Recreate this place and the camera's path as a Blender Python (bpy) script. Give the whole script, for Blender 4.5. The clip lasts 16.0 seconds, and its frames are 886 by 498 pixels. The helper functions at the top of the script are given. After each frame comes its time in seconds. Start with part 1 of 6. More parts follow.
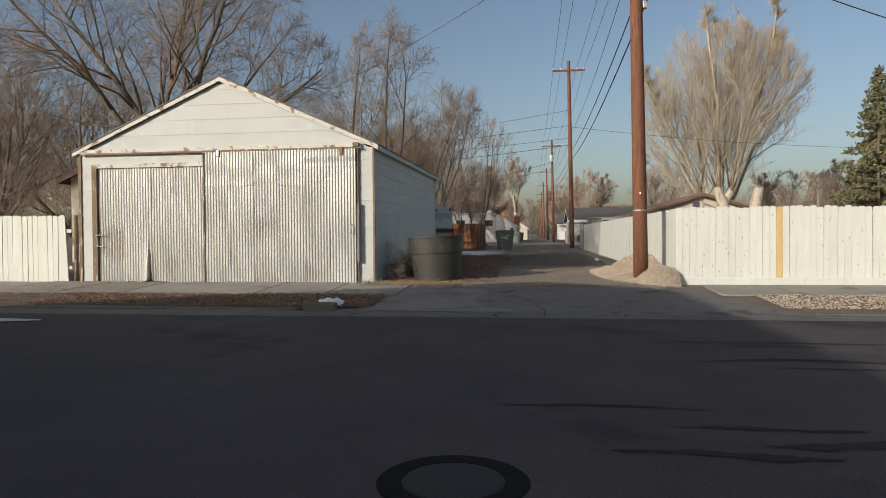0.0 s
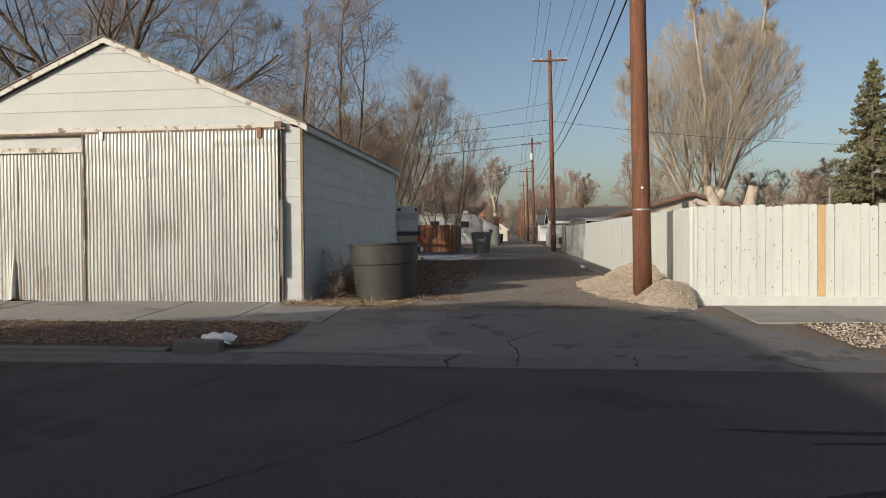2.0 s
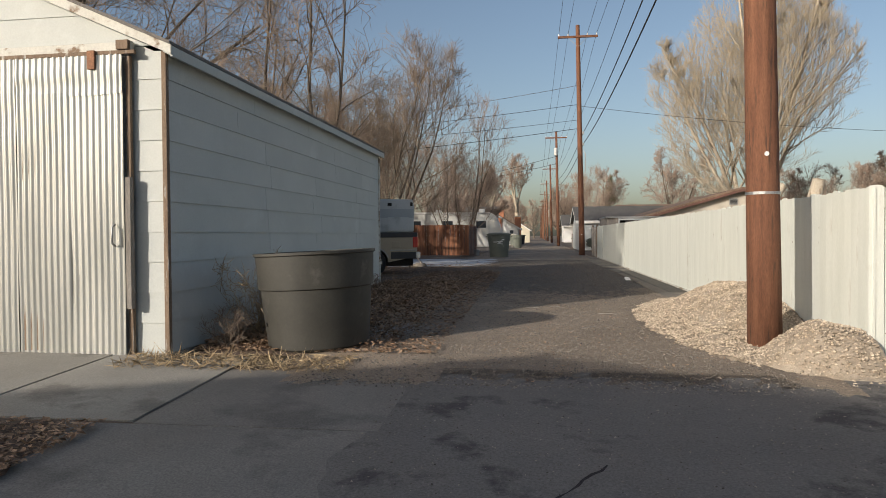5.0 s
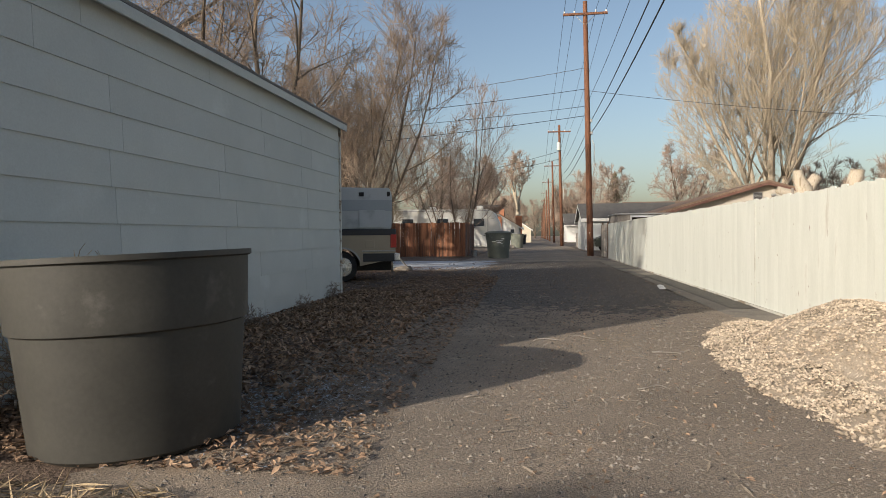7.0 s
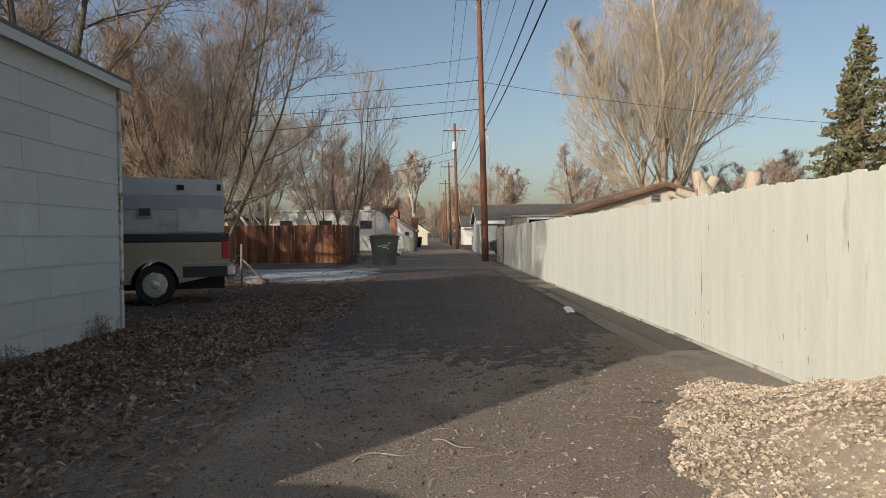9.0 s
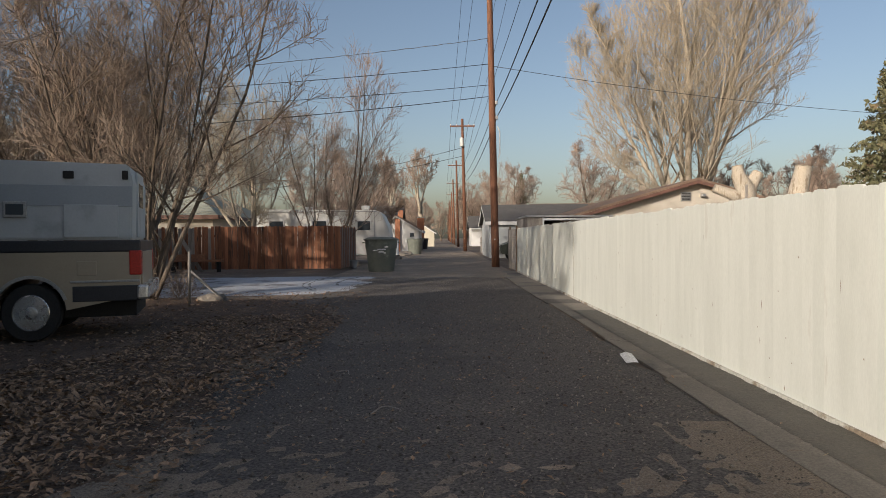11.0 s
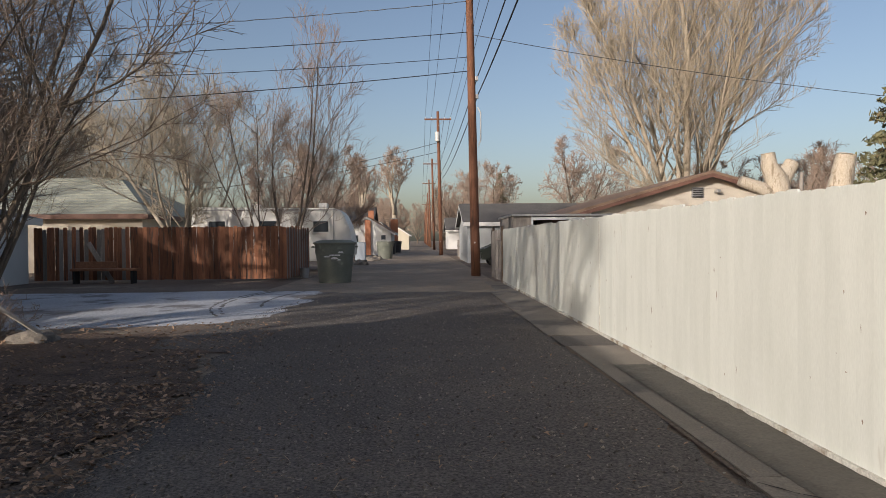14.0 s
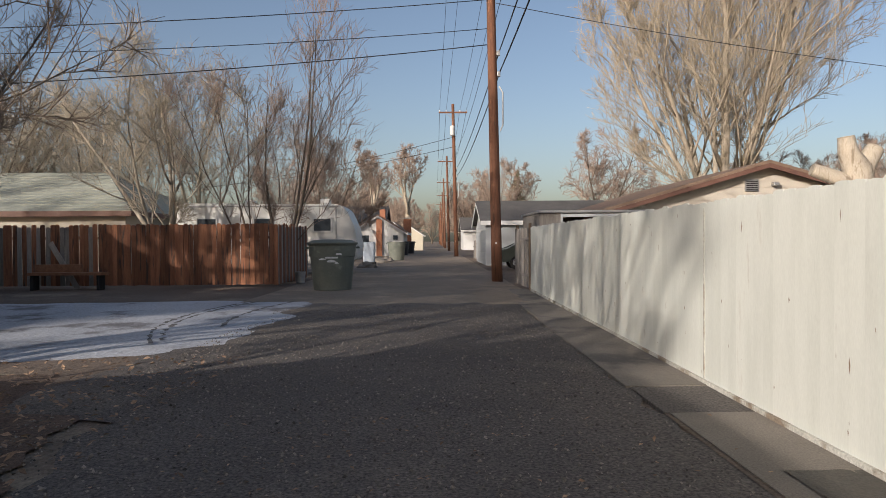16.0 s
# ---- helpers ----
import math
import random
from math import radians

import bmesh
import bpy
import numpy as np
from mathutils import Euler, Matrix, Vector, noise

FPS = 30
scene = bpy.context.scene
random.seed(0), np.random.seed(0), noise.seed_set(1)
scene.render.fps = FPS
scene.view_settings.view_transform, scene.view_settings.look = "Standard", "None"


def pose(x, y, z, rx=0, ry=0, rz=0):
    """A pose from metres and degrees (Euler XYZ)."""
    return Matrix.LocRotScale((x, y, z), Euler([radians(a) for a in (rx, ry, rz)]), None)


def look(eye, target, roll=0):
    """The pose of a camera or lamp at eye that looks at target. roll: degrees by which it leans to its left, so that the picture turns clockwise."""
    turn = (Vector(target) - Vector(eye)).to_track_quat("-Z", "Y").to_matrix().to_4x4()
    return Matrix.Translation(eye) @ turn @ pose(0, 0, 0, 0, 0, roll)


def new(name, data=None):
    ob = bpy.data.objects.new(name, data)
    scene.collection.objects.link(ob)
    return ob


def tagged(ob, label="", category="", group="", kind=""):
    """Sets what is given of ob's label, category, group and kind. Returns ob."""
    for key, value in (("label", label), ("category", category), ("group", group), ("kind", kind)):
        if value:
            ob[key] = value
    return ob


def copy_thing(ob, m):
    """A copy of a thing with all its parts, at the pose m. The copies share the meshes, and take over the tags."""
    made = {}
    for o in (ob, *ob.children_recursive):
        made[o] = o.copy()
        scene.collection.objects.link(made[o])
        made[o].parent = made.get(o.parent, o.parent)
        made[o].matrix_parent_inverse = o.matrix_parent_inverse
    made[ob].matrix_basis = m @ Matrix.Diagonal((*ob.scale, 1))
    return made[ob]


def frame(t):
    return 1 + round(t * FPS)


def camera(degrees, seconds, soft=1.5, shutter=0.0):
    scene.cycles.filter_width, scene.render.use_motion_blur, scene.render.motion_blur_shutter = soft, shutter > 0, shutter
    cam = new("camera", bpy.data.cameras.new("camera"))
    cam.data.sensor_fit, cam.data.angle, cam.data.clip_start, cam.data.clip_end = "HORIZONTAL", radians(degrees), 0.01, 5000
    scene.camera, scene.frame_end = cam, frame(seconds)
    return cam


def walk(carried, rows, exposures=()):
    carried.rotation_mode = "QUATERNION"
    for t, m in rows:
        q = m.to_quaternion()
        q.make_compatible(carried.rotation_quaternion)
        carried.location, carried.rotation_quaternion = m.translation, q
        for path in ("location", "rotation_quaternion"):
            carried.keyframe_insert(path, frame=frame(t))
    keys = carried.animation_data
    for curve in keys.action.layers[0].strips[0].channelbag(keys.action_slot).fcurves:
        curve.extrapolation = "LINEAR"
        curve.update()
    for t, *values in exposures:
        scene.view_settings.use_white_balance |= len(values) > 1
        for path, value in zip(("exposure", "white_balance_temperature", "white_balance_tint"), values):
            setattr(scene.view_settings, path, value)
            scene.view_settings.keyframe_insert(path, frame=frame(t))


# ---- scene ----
cam = camera(67.1, 16.0, soft=0.9)
METRES, EYE, TILT, LEAN, TURN = 28.0, 1.4, -1.8, 0.0, 7.5
ROWS = [
    (0.0, 0.0, 0.0, 0.0, 0.0, 0.52, 0.39),
    (0.5, 0.0074, 0.0316, 0.0027, -2.19, 0.49, 0.44),
    (1.0, 0.0125, 0.0626, 0.0043, -2.4, 0.55, 0.44),
    (1.5, 0.0185, 0.0942, 0.0057, -2.8, 0.55, 0.45),
    (2.0, 0.022, 0.1247, 0.0071, -1.61, 0.57, 0.45),
    (2.5, 0.0261, 0.1574, 0.009, -0.99, 0.54, 0.36),
    (3.0, 0.0318, 0.1888, 0.0103, 0.95, 0.57, 0.36),
    (3.5, 0.0386, 0.221, 0.0111, 0.61, 0.6, 0.43),
    (4.0, 0.0417, 0.2521, 0.0119, 0.6, 0.64, 0.4),
    (4.5, 0.045, 0.2838, 0.0131, 0.31, 0.65, 0.33),
    (7.0, 0.061, 0.4517, 0.0153, 0.36, 0.69, 0.5),
    (7.5, 0.0715, 0.4835, 0.0184, -0.76, 0.71, 0.54),
    (8.0, 0.0792, 0.5129, 0.0207, -4.71, 0.8, 0.74),
    (8.5, 0.0856, 0.5427, 0.0221, -7.83, 0.77, 0.74),
    (9.0, 0.0922, 0.5737, 0.0222, -8.22, 0.75, 0.78),
    (11.5, 0.1206, 0.7268, 0.0316, -7.43, 0.85, 0.63),
    (12.0, 0.1262, 0.7557, 0.0333, -8.26, 0.9, 0.73),
    (12.5, 0.1323, 0.7846, 0.0349, -8.17, 0.9, 0.65),
    (13.0, 0.1387, 0.8125, 0.0362, -8.84, 0.93, 0.73),
    (13.5, 0.1423, 0.8417, 0.0355, -9.02, 0.97, 0.64),
    (14.0, 0.1478, 0.8696, 0.0356, -9.47, 0.99, 0.72),
    (14.5, 0.1511, 0.8986, 0.0361, -9.1, 1.02, 0.67),
    (15.0, 0.1559, 0.9272, 0.0371, -9.46, 1.01, 0.7),
    (15.5, 0.1586, 0.9553, 0.0376, -8.03, 1.07, 0.59),
    (16.0, 0.1651, 0.9833, 0.0383, -8.21, 1.06, 0.64),
]
walk(cam, [(t, pose(0, 0, EYE, TILT, LEAN, TURN) @ pose(METRES * x, METRES * y, METRES * z, 90 + pitch, roll, yaw)) for t, x, y, z, yaw, pitch, roll in ROWS],
     ((0.0, 0.08, 6670, 11), (2.0, 0.08, 6670, 11), (3.5, 0.12, 6710, 11), (5.0, 0.28, 6750, 11), (7.0, 0.5, 6830, 11), (8.0, 0.4, 6850, 11), (9.0, 0.25, 6880, 11), (12.5, 0.24, 6750, 15), (14.0, 0.28, 6690, 15), (16.0, 0.33, 6660, 15)))

# ---- world and light ----
SUN_EL, SUN_AZ = radians(18.0), radians(220.5)
world = bpy.data.worlds.new("sky_world")
scene.world = world
world.use_nodes = True
wn = world.node_tree.nodes
wn.clear()
sky = wn.new("ShaderNodeTexSky")
sky.sky_type = "NISHITA"
sky.sun_disc = False
sky.sun_elevation, sky.sun_rotation = SUN_EL, SUN_AZ
sky.altitude = 250
sky.air_density, sky.dust_density, sky.ozone_density = 1.0, 3.4, 1.3
sky_bg = wn.new("ShaderNodeBackground")
sky_bg.inputs["Strength"].default_value = 0.112
sky_out = wn.new("ShaderNodeOutputWorld")
world.node_tree.links.new(sky.outputs["Color"], sky_bg.inputs["Color"])
world.node_tree.links.new(sky_bg.outputs["Background"], sky_out.inputs["Surface"])
sun = new("sun", bpy.data.lights.new("sun", "SUN"))
sun.data.energy, sun.data.angle, sun.data.color = 3.5, radians(0.55), (1.0, 0.94, 0.85)
SUN_TO = Vector((0.65, 0.76, -math.tan(SUN_EL)))
sun.matrix_world = look((-30, -35, 30), Vector((-30, -35, 30)) + SUN_TO)


# ---- materials ----
def material(name, a, b, scale=2.0, rough=0.85, bump=0.25, fine=60.0, metal=0.0, stretch=(1, 1, 1), vary=0.0,
             stain=None, stain_scale=1.5, stain_at=0.6, spec=0.4, fine_mix=0.35, relief=0.01, island=0.0):
    m = bpy.data.materials.new(name)
    m.use_nodes = True
    nt, n = m.node_tree, m.node_tree.nodes
    link = nt.links.new
    bsdf = n["Principled BSDF"]
    geo, info = n.new("ShaderNodeNewGeometry"), n.new("ShaderNodeObjectInfo")
    shift = n.new("ShaderNodeVectorMath")
    shift.operation = "MULTIPLY_ADD"
    shift.inputs[1].default_value = (1, 1, 1)
    off = n.new("ShaderNodeVectorMath")
    off.operation = "SCALE"
    off.inputs[0].default_value = (37.0, 53.0, 71.0)
    link(info.outputs["Random"], off.inputs["Scale"])
    link(geo.outputs["Position"], shift.inputs[0])
    link(off.outputs["Vector"], shift.inputs[2])
    mp = n.new("ShaderNodeMapping")
    mp.inputs["Scale"].default_value = stretch
    link((shift if vary else geo).outputs["Vector" if vary else "Position"], mp.inputs["Vector"])

    def noise_tex(sc, detail, source=mp):
        t = n.new("ShaderNodeTexNoise")
        t.inputs["Scale"].default_value, t.inputs["Detail"].default_value = sc, detail
        t.inputs["Roughness"].default_value = 0.62
        link(source.outputs["Vector"], t.inputs["Vector"])
        return t

    def mix(kind, fac, one, two):
        x = n.new("ShaderNodeMix")
        x.data_type, x.blend_type = "RGBA", kind
        for sock, val in ((x.inputs[0], fac), (x.inputs[6], one), (x.inputs[7], two)):
            if isinstance(val, bpy.types.NodeSocket):
                link(val, sock)
            elif isinstance(val, (int, float)):
                sock.default_value = val
            else:
                sock.default_value = (*val, 1)
        return x.outputs[2]

    def ramp(source, lo, hi):
        r = n.new("ShaderNodeMapRange")
        r.inputs["From Min"].default_value, r.inputs["From Max"].default_value = lo, hi
        link(source, r.inputs["Value"])
        return r.outputs["Result"]

    coarse, grain = noise_tex(scale, 6), noise_tex(fine, 4)
    col = mix("MIX", ramp(coarse.outputs["Fac"], 0.3, 0.7), a, b)
    if stain:
        blot = noise_tex(stain_scale, 8)
        col = mix("MIX", ramp(blot.outputs["Fac"], stain_at - 0.03, stain_at + 0.06), col, stain)
    g = ramp(grain.outputs["Fac"], 0.25, 0.75)
    val = n.new("ShaderNodeMapRange")
    val.inputs["To Min"].default_value, val.inputs["To Max"].default_value = 1 - fine_mix, 1 + fine_mix
    link(g, val.inputs["Value"])
    hsv = n.new("ShaderNodeHueSaturation")
    link(col, hsv.inputs["Color"])
    link(val.outputs["Result"], hsv.inputs["Value"])
    last = hsv
    for source, amount in ((info.outputs["Random"], vary), (geo.outputs["Random Per Island"], island)):
        if amount:
            v = n.new("ShaderNodeMapRange")
            v.inputs["To Min"].default_value, v.inputs["To Max"].default_value = 1 - amount, 1 + amount
            link(source, v.inputs["Value"])
            h = n.new("ShaderNodeHueSaturation")
            link(last.outputs["Color"], h.inputs["Color"])
            link(v.outputs["Result"], h.inputs["Value"])
            last = h
    link(last.outputs["Color"], bsdf.inputs["Base Color"])
    rr = n.new("ShaderNodeMapRange")
    rr.inputs["To Min"].default_value, rr.inputs["To Max"].default_value = max(0.05, rough - 0.12), min(1.0, rough + 0.1)
    link(coarse.outputs["Fac"], rr.inputs["Value"])
    link(rr.outputs["Result"], bsdf.inputs["Roughness"])
    bsdf.inputs["Metallic"].default_value = metal
    bsdf.inputs["Specular IOR Level"].default_value = spec
    if bump:
        bp = n.new("ShaderNodeBump")
        bp.inputs["Strength"].default_value, bp.inputs["Distance"].default_value = bump, relief
        add = n.new("ShaderNodeMath")
        link(coarse.outputs["Fac"], add.inputs[0])
        link(grain.outputs["Fac"], add.inputs[1])
        link(add.outputs[0], bp.inputs["Height"])
        link(bp.outputs["Normal"], bsdf.inputs["Normal"])
    return m


def glass_material(name, tint=(0.05, 0.06, 0.07), rough=0.08):
    m = bpy.data.materials.new(name)
    m.use_nodes = True
    b = m.node_tree.nodes["Principled BSDF"]
    b.inputs["Base Color"].default_value = (*tint, 1)
    b.inputs["Roughness"].default_value = rough
    b.inputs["Specular IOR Level"].default_value = 0.8
    return m


M_ROAD = material("road_asphalt", (0.068, 0.060, 0.061), (0.102, 0.090, 0.088), 0.45, 0.9, 0.6, 90, stain=(0.050, 0.045, 0.046), stain_scale=0.3, stain_at=0.58, spec=0.12, fine_mix=0.42, relief=0.006)
M_PATCH = material("tar_patch", (0.010, 0.010, 0.0105), (0.019, 0.018, 0.018), 3, 0.9, 0.7, 70, relief=0.01, spec=0.1)
M_IRON = material("cast_iron", (0.024, 0.022, 0.022), (0.042, 0.039, 0.037), 5, 0.7, 0.5, 60, metal=0.3)
M_GUTTER = material("gutter_concrete", (0.107, 0.102, 0.096), (0.164, 0.156, 0.144), 1.2, 0.9, 0.4, 70, stain=(0.090, 0.086, 0.082), stain_scale=1.2, stain_at=0.6)
M_APRON = material("worn_asphalt", (0.135, 0.128, 0.12), (0.195, 0.182, 0.168), 0.8, 0.92, 0.7, 60, stain=(0.075, 0.07, 0.068), stain_scale=1.6, stain_at=0.58, relief=0.012)
M_ALLEY = material("gravelly_alley_asphalt", (0.100, 0.089, 0.080), (0.144, 0.126, 0.110), 0.7, 0.94, 1.0, 48, stain=(0.152, 0.132, 0.112), stain_scale=0.55, stain_at=0.58, fine_mix=0.85, relief=0.015)
# tan dirt, made paler than the asphalt above to carry the sunlight in its colour
M_SUNDIRT = material("tan_dirt_lightened_for_sun", (0.215, 0.174, 0.132), (0.310, 0.250, 0.192), 0.7, 0.95, 1.0, 75, stain=(0.360, 0.284, 0.210), stain_scale=0.6, stain_at=0.57, fine_mix=0.6, relief=0.015)
M_CONC = material("sidewalk_concrete", (0.235, 0.222, 0.196), (0.313, 0.296, 0.261), 0.9, 0.92, 0.35, 80, stain=(0.174, 0.161, 0.144), stain_scale=1.1, stain_at=0.6, vary=0.06)
M_WORNCONC = material("worn_driveway_concrete", (0.175, 0.165, 0.15), (0.235, 0.222, 0.20), 0.8, 0.92, 0.5, 70, stain=(0.14, 0.132, 0.12), stain_scale=0.9, stain_at=0.56, relief=0.008)
M_DAMP = material("damp_silt", (0.062, 0.055, 0.046), (0.10, 0.09, 0.074), 1.6, 0.75, 0.5, 50, fine_mix=0.4)
M_CHIP = material("pale_wood_chips", (0.40, 0.31, 0.215), (0.56, 0.46, 0.34), 6, 0.9, 0.2, 60, island=0.3)
M_FOOT = material("splashed_white_footing", (0.42, 0.41, 0.36), (0.53, 0.52, 0.47), 2, 0.85, 0.3, 40, stain=(0.24, 0.19, 0.14), stain_scale=2.4, stain_at=0.55)
M_ROADSTAIN = material("oily_asphalt_stain", (0.034, 0.031, 0.032), (0.048, 0.043, 0.043), 2, 0.88, 0.5, 90, fine_mix=0.4, spec=0.1)
M_STRIP = material("fence_footing_concrete", (0.165, 0.145, 0.12), (0.24, 0.21, 0.175), 0.8, 0.92, 0.4, 70, stain=(0.11, 0.10, 0.09), stain_scale=0.9, stain_at=0.56, vary=0.06)
M_DIRT = material("dry_dirt", (0.12, 0.09, 0.068), (0.215, 0.165, 0.125), 0.35, 0.96, 0.9, 30, stain=(0.27, 0.225, 0.165), stain_scale=0.5, stain_at=0.57, fine_mix=0.45, relief=0.03)
M_LITTER = material("leaf_litter_soil", (0.092, 0.064, 0.048), (0.183, 0.126, 0.090), 3, 0.96, 1.0, 40, fine_mix=0.6, relief=0.03)
M_LEAF = material("dead_leaves", (0.204, 0.126, 0.079), (0.372, 0.252, 0.162), 4, 0.9, 0.2, 60, island=0.5)
M_STRAW = material("dry_straw", (0.30, 0.22, 0.13), (0.44, 0.34, 0.21), 6, 0.9, 0.1, 80, island=0.35)
M_STONE = material("pale_landscape_gravel", (0.36, 0.29, 0.215), (0.52, 0.44, 0.345), 8, 0.9, 0.2, 90, island=0.38)
M_PEBBLE = material("alley_pebbles", (0.12, 0.105, 0.09), (0.25, 0.22, 0.185), 8, 0.95, 0.2, 90, island=0.65)
M_SNOW = material("old_snow", (0.383, 0.402, 0.428), (0.517, 0.531, 0.553), 0.8, 0.7, 0.8, 18, stain=(0.192, 0.184, 0.184), stain_scale=0.9, stain_at=0.57, relief=0.03)
M_SIDING = material("white_painted_siding", (0.456, 0.479, 0.461), (0.531, 0.550, 0.526), 0.9, 0.75, 0.2, 50, stain=(0.545, 0.569, 0.550), stain_scale=1.1, stain_at=0.62, vary=0.025, fine_mix=0.06, relief=0.004)
M_TRIM = material("peeling_white_trim", (0.54, 0.53, 0.48), (0.62, 0.61, 0.56), 3, 0.8, 0.5, 40, stain=(0.22, 0.15, 0.10), stain_scale=5, stain_at=0.56, fine_mix=0.12, relief=0.006)
M_OLDWOOD = material("bare_weathered_wood", (0.16, 0.11, 0.075), (0.25, 0.18, 0.125), 3, 0.85, 0.5, 30, stretch=(8, 8, 1), stain=(0.55, 0.53, 0.48), stain_scale=2, stain_at=0.6)
M_TIN = material("galvanised_corrugated_tin", (0.355, 0.36, 0.335), (0.445, 0.445, 0.415), 1.2, 0.45, 0.12, 40, metal=0.45, stain=(0.30, 0.30, 0.275), stain_scale=1.2, stain_at=0.68, vary=0.05, stretch=(3, 3, 0.5), fine_mix=0.06, relief=0.004, spec=0.5)
M_RUST = material("rusted_iron", (0.20, 0.09, 0.05), (0.32, 0.16, 0.09), 10, 0.85, 0.4, 60)
# near-black; in the holes and the lean-to's back it stands for shade
M_DARK = material("dark_gap", (0.02, 0.019, 0.018), (0.03, 0.028, 0.026), 3, 0.9, 0.1)
M_SHINGLE_OLD = material("weathered_grey_shingles", (0.12, 0.11, 0.10), (0.2, 0.185, 0.17), 2, 0.9, 0.5, 40)
M_FENCE = material("white_painted_planks", (0.565, 0.585, 0.53), (0.655, 0.67, 0.615), 1.3, 0.78, 0.25, 40, stretch=(3, 3, 0.6), stain=(0.51, 0.50, 0.44), stain_scale=1.3, stain_at=0.66, vary=0.02, fine_mix=0.06, relief=0.004)
M_RAWPLANK = material("raw_pine_plank", (0.52, 0.36, 0.17), (0.64, 0.47, 0.25), 3, 0.8, 0.3, 30, stretch=(10, 10, 1))
M_BINGREY = material("scuffed_grey_plastic", (0.032, 0.031, 0.027), (0.058, 0.056, 0.048), 1.6, 0.62, 0.15, 35, stain=(0.089, 0.085, 0.075), stain_scale=2.6, stain_at=0.6, fine_mix=0.14, relief=0.004)
M_BINGREEN = material("faded_green_plastic", (0.111, 0.124, 0.100), (0.182, 0.192, 0.159), 2, 0.6, 0.12, 35, stain=(0.247, 0.260, 0.215), stain_scale=2.4, stain_at=0.62, fine_mix=0.12, relief=0.004)
M_WHITEMARK = material("worn_white_lettering_paint", (0.62, 0.63, 0.6), (0.75, 0.75, 0.72), 6, 0.7, 0.1, 40)
M_POLE = material("creosoted_pole_wood", (0.125, 0.052, 0.029), (0.22, 0.10, 0.056), 2.2, 0.82, 0.7, 26, stretch=(9, 9, 0.7), stain=(0.075, 0.04, 0.026), stain_scale=2.0, stain_at=0.6, fine_mix=0.35, relief=0.012)
M_STEEL = material("dull_steel", (0.32, 0.32, 0.32), (0.45, 0.45, 0.44), 4, 0.5, 0.1, 60, metal=0.7)
M_CABLE = material("black_cable", (0.02, 0.02, 0.021), (0.035, 0.034, 0.034), 4, 0.7, 0.0)
M_CABLEGREY = material("twisted_aluminium_cable", (0.12, 0.12, 0.12), (0.22, 0.22, 0.22), 9, 0.6, 0.0, metal=0.4)
M_CERAMIC = material("white_ceramic", (0.7, 0.7, 0.68), (0.78, 0.78, 0.76), 4, 0.3, 0.0)
M_TRANSF = material("pale_grey_transformer_paint", (0.48, 0.49, 0.48), (0.58, 0.58, 0.56), 3, 0.5, 0.1)
M_BARK = material("grey_brown_bark", (0.10, 0.078, 0.06), (0.20, 0.16, 0.122), 3, 0.95, 0.8, 22, stretch=(4, 4, 1), fine_mix=0.4, relief=0.02)
M_TWIG = material("brown_twigs", (0.185, 0.14, 0.105), (0.29, 0.225, 0.175), 1.5, 0.95, 0.0, 20)
M_TWIGRED = material("reddish_twigs", (0.255, 0.192, 0.152), (0.37, 0.285, 0.23), 1.5, 0.95, 0.0, 20)
M_TWIGGOLD = material("straw_coloured_twigs", (0.29, 0.245, 0.18), (0.42, 0.365, 0.285), 1.5, 0.95, 0.0, 20)
M_BARKPALE = material("pale_cottonwood_bark", (0.30, 0.255, 0.195), (0.46, 0.40, 0.32), 1.2, 0.95, 0.6, 20, stretch=(3, 3, 1), stain=(0.24, 0.2, 0.15), stain_scale=2, stain_at=0.58, relief=0.02)
M_NEEDLE = material("dull_spruce_needles", (0.090, 0.096, 0.050), (0.168, 0.162, 0.090), 1.2, 0.95, 0.0, 15, stain=(0.192, 0.132, 0.078), stain_scale=0.7, stain_at=0.6, island=0.3)
M_REDWOOD = material("weathered_cedar_planks", (0.150, 0.058, 0.032), (0.290, 0.128, 0.066), 1.4, 0.85, 0.4, 25, stretch=(8, 8, 0.8), vary=0.5, stain=(0.075, 0.048, 0.037), stain_scale=1.5, stain_at=0.57, relief=0.006)
M_GREYWOOD = material("silvered_old_wood", (0.20, 0.18, 0.16), (0.32, 0.29, 0.26), 2, 0.9, 0.4, 25, stretch=(8, 8, 0.8), vary=0.3, relief=0.006)
M_ROOFGREEN = material("pale_green_grey_shingles", (0.30, 0.315, 0.26), (0.40, 0.41, 0.345), 2.5, 0.9, 0.3, 40, vary=0.05)
M_ROOFGREY = material("charcoal_shingles", (0.085, 0.08, 0.076), (0.125, 0.118, 0.11), 1.5, 0.92, 0.4, 40)
M_ROOFBROWN = material("rust_brown_shingles", (0.165, 0.11, 0.078), (0.245, 0.17, 0.122), 1.5, 0.92, 0.4, 40)
M_FASCIA = material("brown_painted_fascia", (0.12, 0.06, 0.045), (0.17, 0.09, 0.065), 3, 0.6, 0.1)
M_TANWALL = material("cream_lap_siding", (0.46, 0.42, 0.355), (0.54, 0.495, 0.42), 1.2, 0.8, 0.1, 40, fine_mix=0.08)
M_WHITEWALL = material("white_house_siding", (0.60, 0.60, 0.58), (0.68, 0.68, 0.66), 1, 0.7, 0.1, 40, fine_mix=0.06)
M_BLUEWALL = material("pale_grey_metal_siding", (0.38, 0.41, 0.42), (0.46, 0.48, 0.485), 1, 0.6, 0.1, 40, fine_mix=0.06)
M_YELLOWWALL = material("pale_yellow_siding", (0.50, 0.46, 0.36), (0.58, 0.53, 0.42), 1, 0.7, 0.1, 40, fine_mix=0.06)
